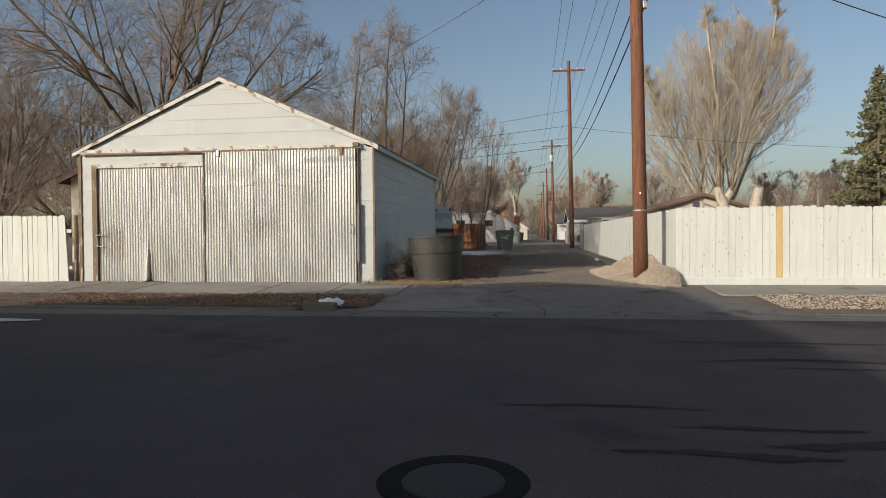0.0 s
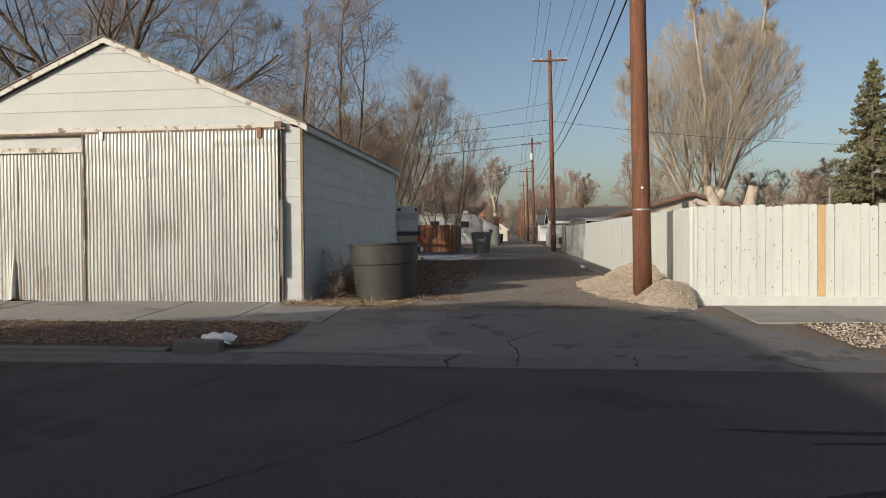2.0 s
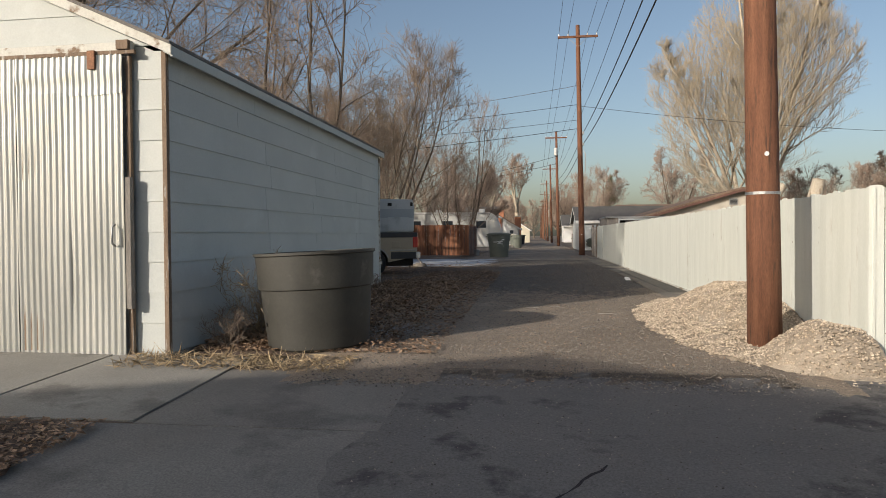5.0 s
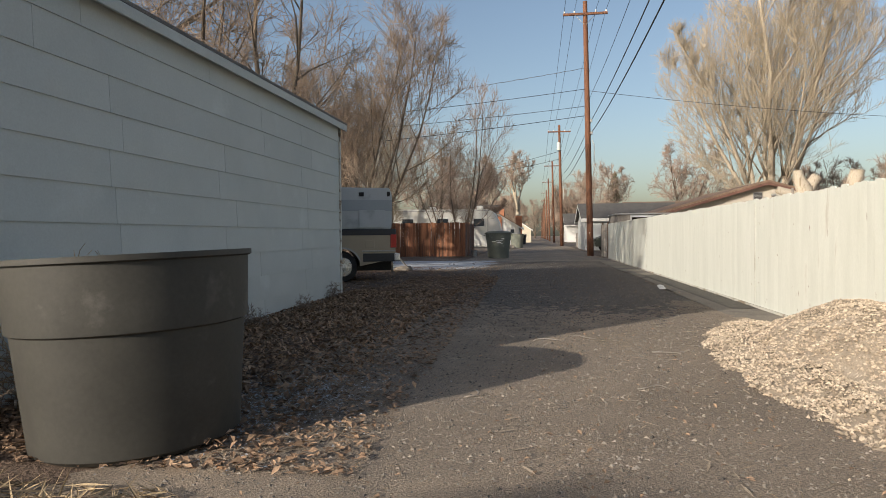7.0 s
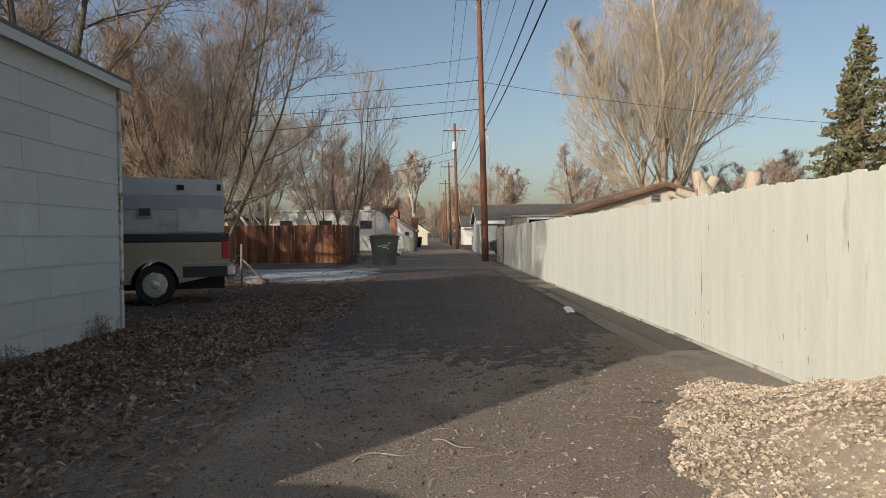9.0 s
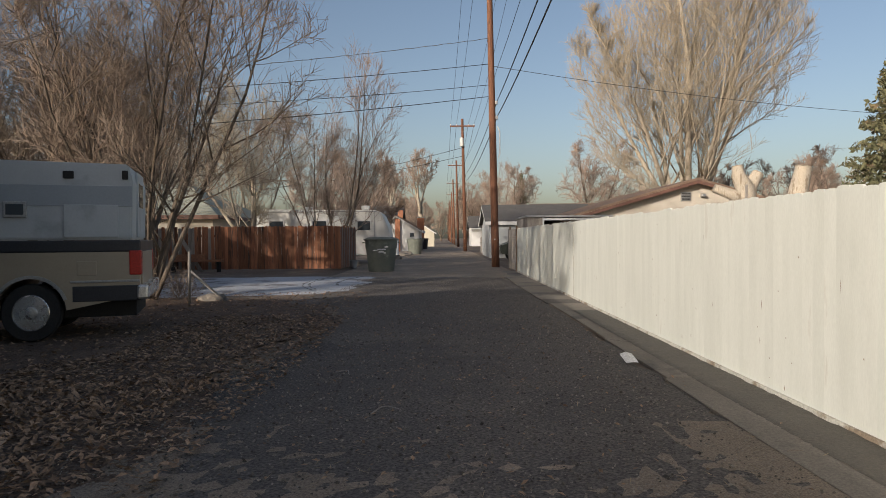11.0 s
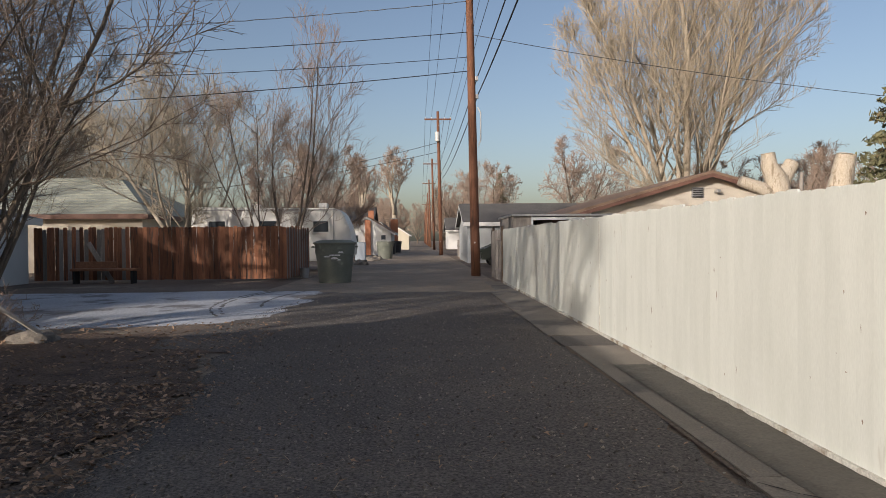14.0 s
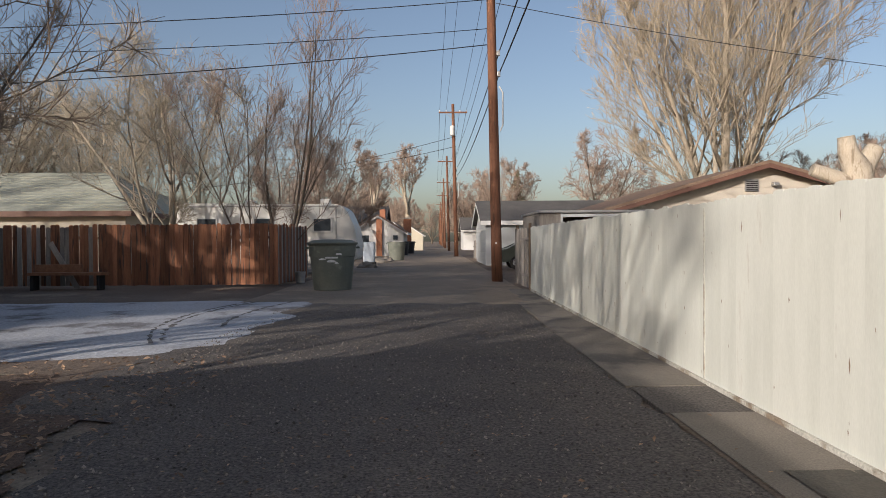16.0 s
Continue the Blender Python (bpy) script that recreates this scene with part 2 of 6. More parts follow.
M_BRICK = material("orange_red_brick", (0.34, 0.13, 0.07), (0.46, 0.21, 0.12), 6, 0.9, 0.3, 40)
M_TRAILER = material("white_trailer_aluminium", (0.64, 0.63, 0.595), (0.72, 0.71, 0.675), 0.8, 0.45, 0.05, 40, fine_mix=0.04, stain=(0.66, 0.64, 0.58), stain_scale=1.0, stain_at=0.62)
M_CAMPER = material("camper_shell_white", (0.42, 0.45, 0.46), (0.50, 0.53, 0.54), 0.8, 0.5, 0.05, 40, fine_mix=0.05, stain=(0.36, 0.38, 0.39), stain_scale=1.3, stain_at=0.6)
M_CAMPERGREY = material("camper_shell_grey_band", (0.30, 0.335, 0.36), (0.36, 0.39, 0.42), 0.8, 0.5, 0.05, 40, fine_mix=0.05)
M_TRUCK = material("tan_truck_paint", (0.33, 0.275, 0.20), (0.40, 0.335, 0.25), 0.8, 0.4, 0.03, 40, fine_mix=0.05)
M_TRUCKDARK = material("dark_navy_truck_paint", (0.022, 0.024, 0.03), (0.035, 0.036, 0.042), 0.8, 0.4, 0.03)
M_RUBBER = material("tyre_rubber", (0.02, 0.02, 0.02), (0.033, 0.032, 0.031), 4, 0.85, 0.3)
M_CHROME = material("scuffed_chrome", (0.55, 0.55, 0.55), (0.68, 0.68, 0.68), 4, 0.28, 0.05, metal=0.9)
M_REDLENS = material("red_tail_lens", (0.42, 0.02, 0.015), (0.5, 0.035, 0.025), 4, 0.3, 0.0)
M_GLASS = glass_material("dark_window_glass")
M_PAPER = material("white_paper", (0.74, 0.74, 0.72), (0.82, 0.82, 0.8), 4, 0.8, 0.1)
M_STUMP = material("sawn_pale_tree_wood", (0.40, 0.34, 0.26), (0.56, 0.50, 0.41), 2, 0.9, 0.6, 18, stretch=(5, 5, 1), stain=(0.29, 0.235, 0.17), stain_scale=2.0, stain_at=0.56, relief=0.03)
M_PLASTICBLUE = material("faded_blue_grey_plastic", (0.40, 0.46, 0.52), (0.48, 0.53, 0.58), 2, 0.6, 0.05)
M_CARDARK = material("dark_green_car_paint", (0.06, 0.075, 0.06), (0.09, 0.10, 0.085), 1, 0.3, 0.02)


# ---- mesh helpers ----
def finish(name, verts, faces, mat, parent=None, label="", smooth=False):
    me = bpy.data.meshes.new(name)
    me.from_pydata([tuple(v) for v in verts], [], [tuple(f) for f in faces])
    me.materials.append(mat)
    if smooth:
        me.polygons.foreach_set("use_smooth", [True] * len(me.polygons))
    me.update()
    ob = new(name, me)
    if parent:
        ob.parent = parent
    if label:
        ob["label"] = label
    return ob


def part(name, bm, mat, parent=None, label="", smooth=False):
    me = bpy.data.meshes.new(name)
    bmesh.ops.recalc_face_normals(bm, faces=bm.faces)
    bm.to_mesh(me)
    bm.free()
    me.materials.append(mat)
    if smooth:
        me.polygons.foreach_set("use_smooth", [True] * len(me.polygons))
        me.set_sharp_from_angle(angle=radians(32))
    ob = new(name, me)
    if parent:
        ob.parent = parent
    if label:
        ob["label"] = label
    return ob


def thing(name, label, category, at=(0, 0, 0), group="", rz=0.0):
    e = new(name)
    e.matrix_basis = pose(*at, 0, 0, rz)
    return tagged(e, label, category, group)


def box(bm, x0, x1, y0, y1, z0, z1, bevel=0.0):
    r = bmesh.ops.create_cube(bm, size=1.0, matrix=Matrix.Translation(((x0 + x1) / 2, (y0 + y1) / 2, (z0 + z1) / 2)) @ Matrix.Diagonal((x1 - x0, y1 - y0, z1 - z0, 1)))
    if bevel:
        edges = list({e for v in r["verts"] for e in v.link_edges})
        bmesh.ops.bevel(bm, geom=edges, offset=bevel, segments=2, affect="EDGES", profile=0.5)
    return bm


def boxed(name, dims, mat, parent, label="", bevel=0.006):
    return part(name, box(bmesh.new(), *dims, bevel), mat, parent, label)


def prism(bm, outline, axis, lo, hi):
    """A polygon in the plane across axis, drawn out from lo to hi."""
    def at(p, d):
        return {"x": (d, p[0], p[1]), "y": (p[0], d, p[1]), "z": (p[0], p[1], d)}[axis]
    one = [bm.verts.new(at(p, lo)) for p in outline]
    two = [bm.verts.new(at(p, hi)) for p in outline]
    bm.faces.new(one)
    bm.faces.new(two[::-1])
    for i in range(len(outline)):
        j = (i + 1) % len(outline)
        bm.faces.new((one[i], one[j], two[j], two[i]))
    return bm


def lathe(bm, profile, segments=40, centre=(0, 0, 0), close=True):
    rings = []
    for r, z in profile:
        rings.append([bm.verts.new((centre[0] + r * math.cos(2 * math.pi * k / segments), centre[1] + r * math.sin(2 * math.pi * k / segments), centre[2] + z)) for k in range(segments)])
    for a, b in zip(rings, rings[1:]):
        for k in range(segments):
            bm.faces.new((a[k], a[(k + 1) % segments], b[(k + 1) % segments], b[k]))
    if close:
        bm.faces.new(rings[0][::-1])
        bm.faces.new(rings[-1])
    return bm


def tubes(paths):
    """Vertices and faces of tapering tubes: each path is points, radii and the number of sides. Tubes alike are worked out together."""
    verts, faces, base = [], [], 0
    alike = {}
    for pts, radii, sides in paths:
        alike.setdefault((len(pts), sides), []).append((pts, radii))
    for (n, sides), some in alike.items():
        p = np.array([q[0] for q in some], float)
        rad = np.array([q[1] for q in some], float)
        d = np.empty_like(p)
        d[:, 1:-1] = p[:, 2:] - p[:, :-2]
        d[:, 0], d[:, -1] = p[:, 1] - p[:, 0], p[:, -1] - p[:, -2]
        d /= np.linalg.norm(d, axis=2, keepdims=True) + 1e-9
        up = np.where(np.abs(d[:, :, 2:3]) < 0.9, np.array((0.0, 0.0, 1.0)), np.array((1.0, 0.0, 0.0)))
        u = np.cross(d, up)
        u /= np.linalg.norm(u, axis=2, keepdims=True) + 1e-9
        w = np.cross(d, u)
        a = 2 * np.pi * np.arange(sides) / sides
        ring = p[:, :, None] + rad[:, :, None, None] * (np.cos(a)[:, None] * u[:, :, None] + np.sin(a)[:, None] * w[:, :, None])
        m = len(some)
        verts.append(ring.reshape(-1, 3))
        k = np.arange(sides)
        k2 = (k + 1) % sides
        i = np.arange(n - 1)[:, None] * sides
        quad = np.stack([i + k, i + k2, i + sides + k2, i + sides + k], -1).reshape(-1, 4)
        start = base + np.arange(m)[:, None, None] * n * sides
        faces += (quad[None] + start).reshape(-1, 4).tolist()
        if sides > 3:
            faces += (k[::-1][None] + start[:, 0]).tolist()
        base += m * n * sides
    return np.concatenate(verts).tolist(), faces


def rod(name, points, radius, mat, parent=None, label="", sides=8, end=None):
    pts = [np.array(p, float) for p in points]
    radii = np.linspace(radius, radius if end is None else end, len(pts))
    return finish(name, *tubes([(pts, radii, sides)]), mat, parent, label, smooth=True)


# ---- the lie of the land ----
def ground_z(y):
    return float(np.interp(y, [-80, 3, 11.3, 15.6, 17, 20, 500], [0, 0, 0.05, 0.235, 0.25, 0.30, 0.30]))


def kind(ob, label, category=""):
    return tagged(ob, label, category, kind="structure")


def sheet(name, left, right, y0, y1, lift, mat, step=0.4, rag=0.0, seed=1, across=6):
    """A strip of paving that follows the ground; left and right are numbers or functions of y, with ragged edges."""
    rnd = random.Random(seed)
    verts, faces = [], []
    ys = sorted({round(v, 3) for v in list(np.arange(y0, y1, step)) + [y1] + [k for k in (3, 11.3, 15.6, 17, 20) if y0 < k < y1]})
    for y in ys:
        a = (left(y) if callable(left) else left) + rnd.uniform(-rag, rag)
        b = (right(y) if callable(right) else right) + rnd.uniform(-rag, rag)
        for k in range(across + 1):
            x = a + (b - a) * k / across
            edge = 0.0 if 0 < k < across or not rag else -0.012
            verts.append((x, y, ground_z(y) + (lift(y) if callable(lift) else lift) + edge))
    w = across + 1
    for i in range(len(ys) - 1):
        for k in range(across):
            faces.append((i * w + k, i * w + k + 1, (i + 1) * w + k + 1, (i + 1) * w + k))
    return finish(name, verts, faces, mat)


# one sheet of ground to the horizon
gy = [-400, -80, -20, 3, 11.3, 12.0, 13.5, 15.6, 17, 20, 60, 120, 300, 900]
gx = [-600, -200, -60, -20, -8, 0, 8, 20, 60, 200, 600]
kind(finish("ground", [(x, y, ground_z(y) - 0.02) for y in gy for x in gx],
            [(i * 11 + k, i * 11 + k + 1, i * 11 + k + 12, i * 11 + k + 11) for i in range(13) for k in range(10)], M_DIRT),
     "dry brown bare winter dirt between the yards", "ground")
kind(sheet("road", -60, 60, -8.0, 10.75, 0.0, M_ROAD, 1.0), "dark worn asphalt street with patches and cracks", "road")
kind(sheet("gutter", -60, 60, 10.75, 11.42, 0.002, M_GUTTER, 0.33, across=40), "grey concrete gutter pan along the street edge", "gutter")
kind(sheet("alley_surface", lambda y: -1.25 + 0.25 * math.sin(y * 0.7) - (0.9 if y < 17 else 0) - (1.0 if y > 33 else 0), lambda y: 2.72 if y < 46 else 2.3, 14.6, 160, 0.008, M_ALLEY, 0.35, 0.12, 3),
     "compacted gravelly asphalt alley surface", "alley")
kind(sheet("alley_apron", lambda y: float(np.interp(y, [11.4, 11.7, 11.95, 12.3, 12.7, 14.0, 15.4], [-0.5, -0.95, -1.28, -1.45, -1.5, -1.38, -1.48])), lambda y: 4.4 - 0.36 * (y - 11.4), 11.34, 15.3, lambda y: min(0.016, 0.003 + 0.05 * (y - 11.34)), M_APRON, 0.2, 0.07, 5), "cracked worn asphalt ramp from street to alley", "driveway")


def washed_patch(name, x0, x1, y0, y1, mat, label, category, soft=2.0, step=0.16, seed=0, height=0.014, lift=0.0, side=0.35):
    """A thin spread of dirt whose rim sinks unevenly into what lies beneath."""
    nx, ny = int((x1 - x0) / step), int((y1 - y0) / step)
    v = []
    for j in range(ny + 1):
        for i in range(nx + 1):
            x, y = x0 + (x1 - x0) * i / nx, y0 + (y1 - y0) * j / ny
            edge = min((x - x0) / side, (x1 - x) / 0.2, (y - y0) / 0.8, (y1 - y) / soft) - 0.3
            d = edge + 0.15 * noise.noise(Vector((x * 1.1, y * 0.5, seed))) + 0.3 * noise.noise(Vector((x * 5, y * 3.2, seed))) + 0.55 * noise.noise(Vector((x * 11, y * 8, seed)))
            v.append((x, y, ground_z(y) + lift + 0.008 + max(-0.012, min(height - 0.006, 0.02 * d))))
    f = [(j * (nx + 1) + i, j * (nx + 1) + i + 1, (j + 1) * (nx + 1) + i + 1, (j + 1) * (nx + 1) + i) for j in range(ny) for i in range(nx)]
    return kind(finish(name, v, f, mat), label, category)


# paler dirt over the sunlit stretches; the bare asphalt between stands for shade
washed_patch("alley_dirt", -2.3, 2.9, 14.3, 24.5, M_SUNDIRT, "tan gravelly dirt at the alley mouth, lightened to stand for sun", "alley", 5.5, 0.085, seed=2)
washed_patch("alley_dirt", -3.2, 3.3, 41.5, 150.0, M_SUNDIRT, "tan dry dirt of the far alley, lightened to stand for sun", "alley", 3.0, 0.45, 5)

# pavements and kerbs
side_l = kind(sheet("pavement", -60, -2.75, 13.45, 15.62, 0.006, M_DIRT, 0.5), "bedding under the concrete footpath slabs", "footpath")
side_r = kind(sheet("pavement", 4.3, 60, 13.75, 15.45, 0.006, M_DIRT, 0.5), "bedding under the concrete footpath slabs", "footpath")


def slab(parent, x0, x1, y0, y1, mat, thick=0.035, lift=0.0):
    bm = bmesh.new()
    g = 0.008
    pts = [(x0 + g, y0 + g), (x1 - g, y0 + g), (x1 - g, y1 - g), (x0 + g, y1 - g)]
    lo = [bm.verts.new((x, y, ground_z(y) - 0.02)) for x, y in pts]
    hi = [bm.verts.new((x, y, ground_z(y) + thick + lift)) for x, y in pts]
    bm.faces.new(hi)
    for i in range(4):
        bm.faces.new((lo[i], lo[(i + 1) % 4], hi[(i + 1) % 4], hi[i]))
    return part("slab", bm, mat, parent)


for i in range(12):
    slab(side_l, -2.75 - 1.55 * (i + 1), -2.75 - 1.55 * i, 13.5, 15.6, M_CONC, 0.02 + 0.006 * (i % 3))
for i in range(10):
    slab(side_r, 3.75 + 1.5 * i, 3.75 + 1.5 * (i + 1), 13.8, 15.45, M_CONC, 0.010 + 0.002 * (i % 2))
apron_l = kind(sheet("driveway", -2.75, -1.2, 11.45, 15.4, 0.004, M_DIRT, 0.5), "pale concrete driveway wing beside the alley mouth", "driveway")
slab(apron_l, -3.45, -0.3, 11.45, 13.47, M_WORNCONC, 0.010)
slab(apron_l, -2.74, -0.9, 13.47, 15.1, M_WORNCONC, 0.012)


def kerb_run(x0, x1, y, top):
    holder = kind(new("kerb"), "worn concrete street kerb", "kerb")
    n = max(1, round((x1 - x0) / 2.4))
    for i in range(n):
        a, b = x0 + (x1 - x0) * i / n, x0 + (x1 - x0) * (i + 1) / n
        bm = bmesh.new()
        box(bm, a + 0.006, b - 0.006, y, y + 0.17, -0.05, top + 0.006 * ((i * 7) % 3), 0.03)
        part("kerb_stone", bm, M_GUTTER, holder)
    return holder


kerb_run(-22.0, -4.15, 11.46, 0.085)
kerb_run(-4.05, -3.42, 11.40, 0.20)
kerb_run(4.6, 22.0, 11.42, 0.075)
# parkway strips behind the kerbs
kind(sheet("verge", -60, lambda y: -2.95 - 0.35 * ((y - 12.4) / 1.1) ** 2, 11.59, 13.45, 0.03, M_LITTER, 0.15, 0.06, 8), "strip of dead leaves and dry weeds by the kerb", "verge")
kind(sheet("verge", 4.35, 60, 11.59, 13.80, 0.008, M_DIRT, 0.3, 0.03, 9), "gravelled strip between kerb and footpath", "verge")
kind(sheet("leaf_bed", -3.66, lambda y: -1.75 + 0.35 * math.sin(1.1 * y) + (0.35 if y > 20 else -0.1), 15.7, 33.0, 0.014, M_LITTER, 0.2, 0.16, 11), "bed of dead leaves along the garage wall", "leaf bed")
# concrete strip under the fence
strip = kind(sheet("fence_footing", 2.70, 3.4, 21.0, 45.6, 0.002, M_DIRT, 0.8), "narrow concrete strip along the fence foot", "footing")
for k, (a, b) in enumerate(((21.0, 25.9), (25.9, 28.3), (28.3, 32.88), (33.77, 38.5), (38.5, 42.1), (42.1, 45.6))):
    slab(strip, 2.66 + 0.035 * (k % 3), 3.42, a, b, M_STRIP, 0.011 + 0.003 * (k % 2))
slab(strip, 2.69, 3.42, 32.88, 33.77, M_ALLEY, 0.010)
# round tar patch with a sunken iron lid in the street
lid = thing("manhole_cover", "round sunken iron manhole lid ringed with tar", "manhole", (-0.44, 3.72, 0))
part("tar_ring", lathe(bmesh.new(), [(0.44, 0.002), (0.42, 0.012), (0.30, 0.010), (0.285, 0.0)], 40, close=False), M_PATCH, lid)
part("iron_lid", lathe(bmesh.new(), [(0.29, 0.001), (0.28, 0.007), (0.02, 0.008)], 40), M_IRON, lid)


# ---- the garage ----
def garage():
    g = thing("garage", "white lap-sided garage with corrugated tin sliding doors", "garage")
    X0, X1, Y0, Y1, ZB, ZE, XA, ZA = -11.45, -3.70, 15.65, 24.95, 0.24, 3.50, -7.58, 5.22
    sl, sr = (ZA - ZE) / (XA - X0), (ZA - ZE) / (X1 - XA)
    # core walls, with the door opening through the front one
    boxed("wall", (X1 - 0.14, X1 - 0.02, Y0 + 0.02, Y1 - 0.02, ZB, ZE), M_SIDING, g)
    boxed("wall", (X0 + 0.02, X0 + 0.14, Y0 + 0.02, Y1 - 0.02, ZB, ZE), M_SIDING, g)
    bm = bmesh.new()
    prism(bm, [(X0 + 0.02, ZB), (X1 - 0.02, ZB), (X1 - 0.02, ZE), (XA, ZA), (X0 + 0.02, ZE)], "y", Y1 - 0.14, Y1 - 0.02)
    part("wall", bm, M_SIDING, g)
    boxed("wall", (X0 + 0.14, -10.95, Y0 + 0.02, Y0 + 0.14, ZB, 3.12), M_SIDING, g)
    boxed("wall", (-8.03, X1 - 0.14, Y0 + 0.02, Y0 + 0.14, ZB, 3.12), M_SIDING, g)
    bm = bmesh.new()
    prism(bm, [(X0 + 0.14, 3.12), (X1 - 0.14, 3.12), (X1 - 0.14, ZE), (XA, ZA - 0.02), (X0 + 0.14, ZE)], "y", Y0 + 0.02, Y0 + 0.14)
    part("wall", bm, M_SIDING, g)
    boxed("floor_slab", (X0, X1, Y0 - 0.02, Y1, 0.1, ZB), M_CONC, g, "concrete floor slab")
    # lap boards, each course leaning out over the one below
    course = 0.327

    def board(along, side, a, b, z0, z1, at):
        bm = bmesh.new()
        out0, out1 = (0.017, 0.004) if side > 0 else (-0.014, -0.003)
        if along == "y":
            prism(bm, [(at, z0), (at + out0, z0), (at + out0, z0 + 0.008), (at + out1, z1), (at, z1)], "y", a + 0.002, b - 0.002)
        else:
            prism(bm, [(at, z0), (at + out0, z0), (at + out0, z0 + 0.008), (at + out1, z1), (at, z1)], "x", a + 0.002, b - 0.002)
        return part("board", bm, M_SIDING, g)

    rnd = random.Random(6)
    z, i = ZB + 0.02, 0
    while z < ZE - 0.05:
        z1 = min(z + course, ZE)
        cuts = [Y0 + 0.06, Y0 + 0.06 + rnd.uniform(1.5, 3), Y0 + rnd.uniform(4.2, 6.2), Y1 - rnd.uniform(1.2, 2.2), Y1 - 0.06]
        for a, b in zip(cuts, cuts[1:]):
            board("y", 1, a, b, z, z1, X1 - 0.02)
        for a, b in ((X0 + 0.06, -11.03), (-4.08, X1 - 0.04)):
            board("x", -1, a, b, z, z1, Y0 + 0.02)
        z, i = z1, i + 1
    board("x", -1, -11.03, -8.0, 3.22, ZE, Y0 + 0.02)
    z = ZE + 0.06
    while z < ZA - 0.12:
        z1 = min(z + 0.36, ZA - 0.05)
        a, b = X0 + (z - ZE) / sl + 0.05, X1 - (z - ZE) / sr - 0.05
        a1, b1 = X0 + (z1 - ZE) / sl + 0.05, X1 - (z1 - ZE) / sr - 0.05
        cut = rnd.uniform(a1 + 0.4, b1 - 0.4) if b1 - a1 > 1.2 else None
        spans = [((a, a1), (cut, cut)), ((cut, cut), (b, b1))] if cut else [((a, a1), (b, b1))]
        for (p, p1), (q, q1) in spans:
            v = [(p, Y0 + 0.002, z), (q, Y0 + 0.002, z), (q1, Y0 + 0.012, z1), (p1, Y0 + 0.012, z1), (p, Y0 + 0.02, z), (q, Y0 + 0.02, z), (q1, Y0 + 0.02, z1), (p1, Y0 + 0.02, z1)]
            finish("board", v, [(0, 1, 2, 3), (4, 7, 6, 5), (0, 4, 5, 1), (3, 2, 6, 7), (0, 3, 7, 4), (1, 5, 6, 2)], M_SIDING, g)
        z = z1
    # corner boards, worn to bare wood
    boxed("corner_board", (X1 - 0.045, X1 + 0.010, Y0 - 0.018, Y0 + 0.04, ZB, ZE + 0.02), M_OLDWOOD, g, "bare brown corner board")
    boxed("corner_board", (X1 - 0.05, X1 + 0.014, Y1 - 0.05, Y1 + 0.014, ZB, ZE), M_TRIM, g, "peeling corner board")
    boxed("corner_board", (X0 - 0.014, X0 + 0.075, Y0 - 0.022, Y0 + 0.055, ZB, ZE + 0.02), M_OLDWOOD, g, "bare brown corner board")
    # track board over the doors, with its rail below
    boxed("track_board", (X0 - 0.1, -4.05, Y0 - 0.075, Y0 - 0.018, 3.50, 3.59), M_TRIM, g, "peeling track board")
    boxed("door_rail", (X0 + 0.1, -4.0, Y0 - 0.10, Y0 - 0.06, 3.455, 3.497), M_OLDWOOD, g, "weathered sliding rail")
    boxed("track_end", (-4.2, -4.06, Y0 - 0.12, Y0 - 0.02, 3.50, 3.60), M_OLDWOOD, g)
    # frame of the left opening
    boxed("door_frame", (-11.06, -10.92, Y0 - 0.06, Y0 + 0.12, ZB, 3.12), M_OLDWOOD, g, "bare weathered jamb")
    boxed("door_frame", (-11.06, -8.02, Y0 - 0.06, Y0 + 0.04, 3.12, 3.22), M_TRIM, g, "peeling lintel board")
    boxed("door_post", (-4.13, -4.08, Y0 - 0.06, Y0 - 0.012, ZB, 3.45), M_OLDWOOD, g, "bare wooden door post")
    boxed("latch_board", (-4.11, -4.05, Y0 - 0.13, Y0 - 0.065, 0.75, 2.15), M_GREYWOOD, g, "loose grey latch board")

    def tin(x0, x1, z0, z1, y, seed, flap=None):
        pitch, rows = 0.0742, 10
        n = int((x1 - x0) / pitch * 6) + 1
        r2 = random.Random(seed)
        ph, v, f = r2.uniform(0, 6), [], []
        for j in range(rows + 1):
            t = j / rows
            for i in range(n + 1):
                x = x0 + (x1 - x0) * i / n
                d = 0.0085 * math.sin(2 * math.pi * x / pitch) + 0.006 * math.sin(x * 2.1 + ph) * (1 - t) + 0.004 * math.sin(9 * t + ph)
                zz = z0 + (z1 - z0) * t + (0.012 * math.sin(x * 5 + ph) if j == 0 else 0)
                if flap and t < 0.35:
                    k = max(0.0, 1 - abs(x - flap) / 0.22) * (0.35 - t) / 0.35
                    d += 0.10 * k * (1 if x < flap else -0.35)
                    zz += 0.05 * k
                v.append((x, y - d, zz))
        w = n + 1
        for j in range(rows):
            for i in range(n):
                f.append((j * w + i, j * w + i + 1, (j + 1) * w + i + 1, (j + 1) * w + i))
        return v, f

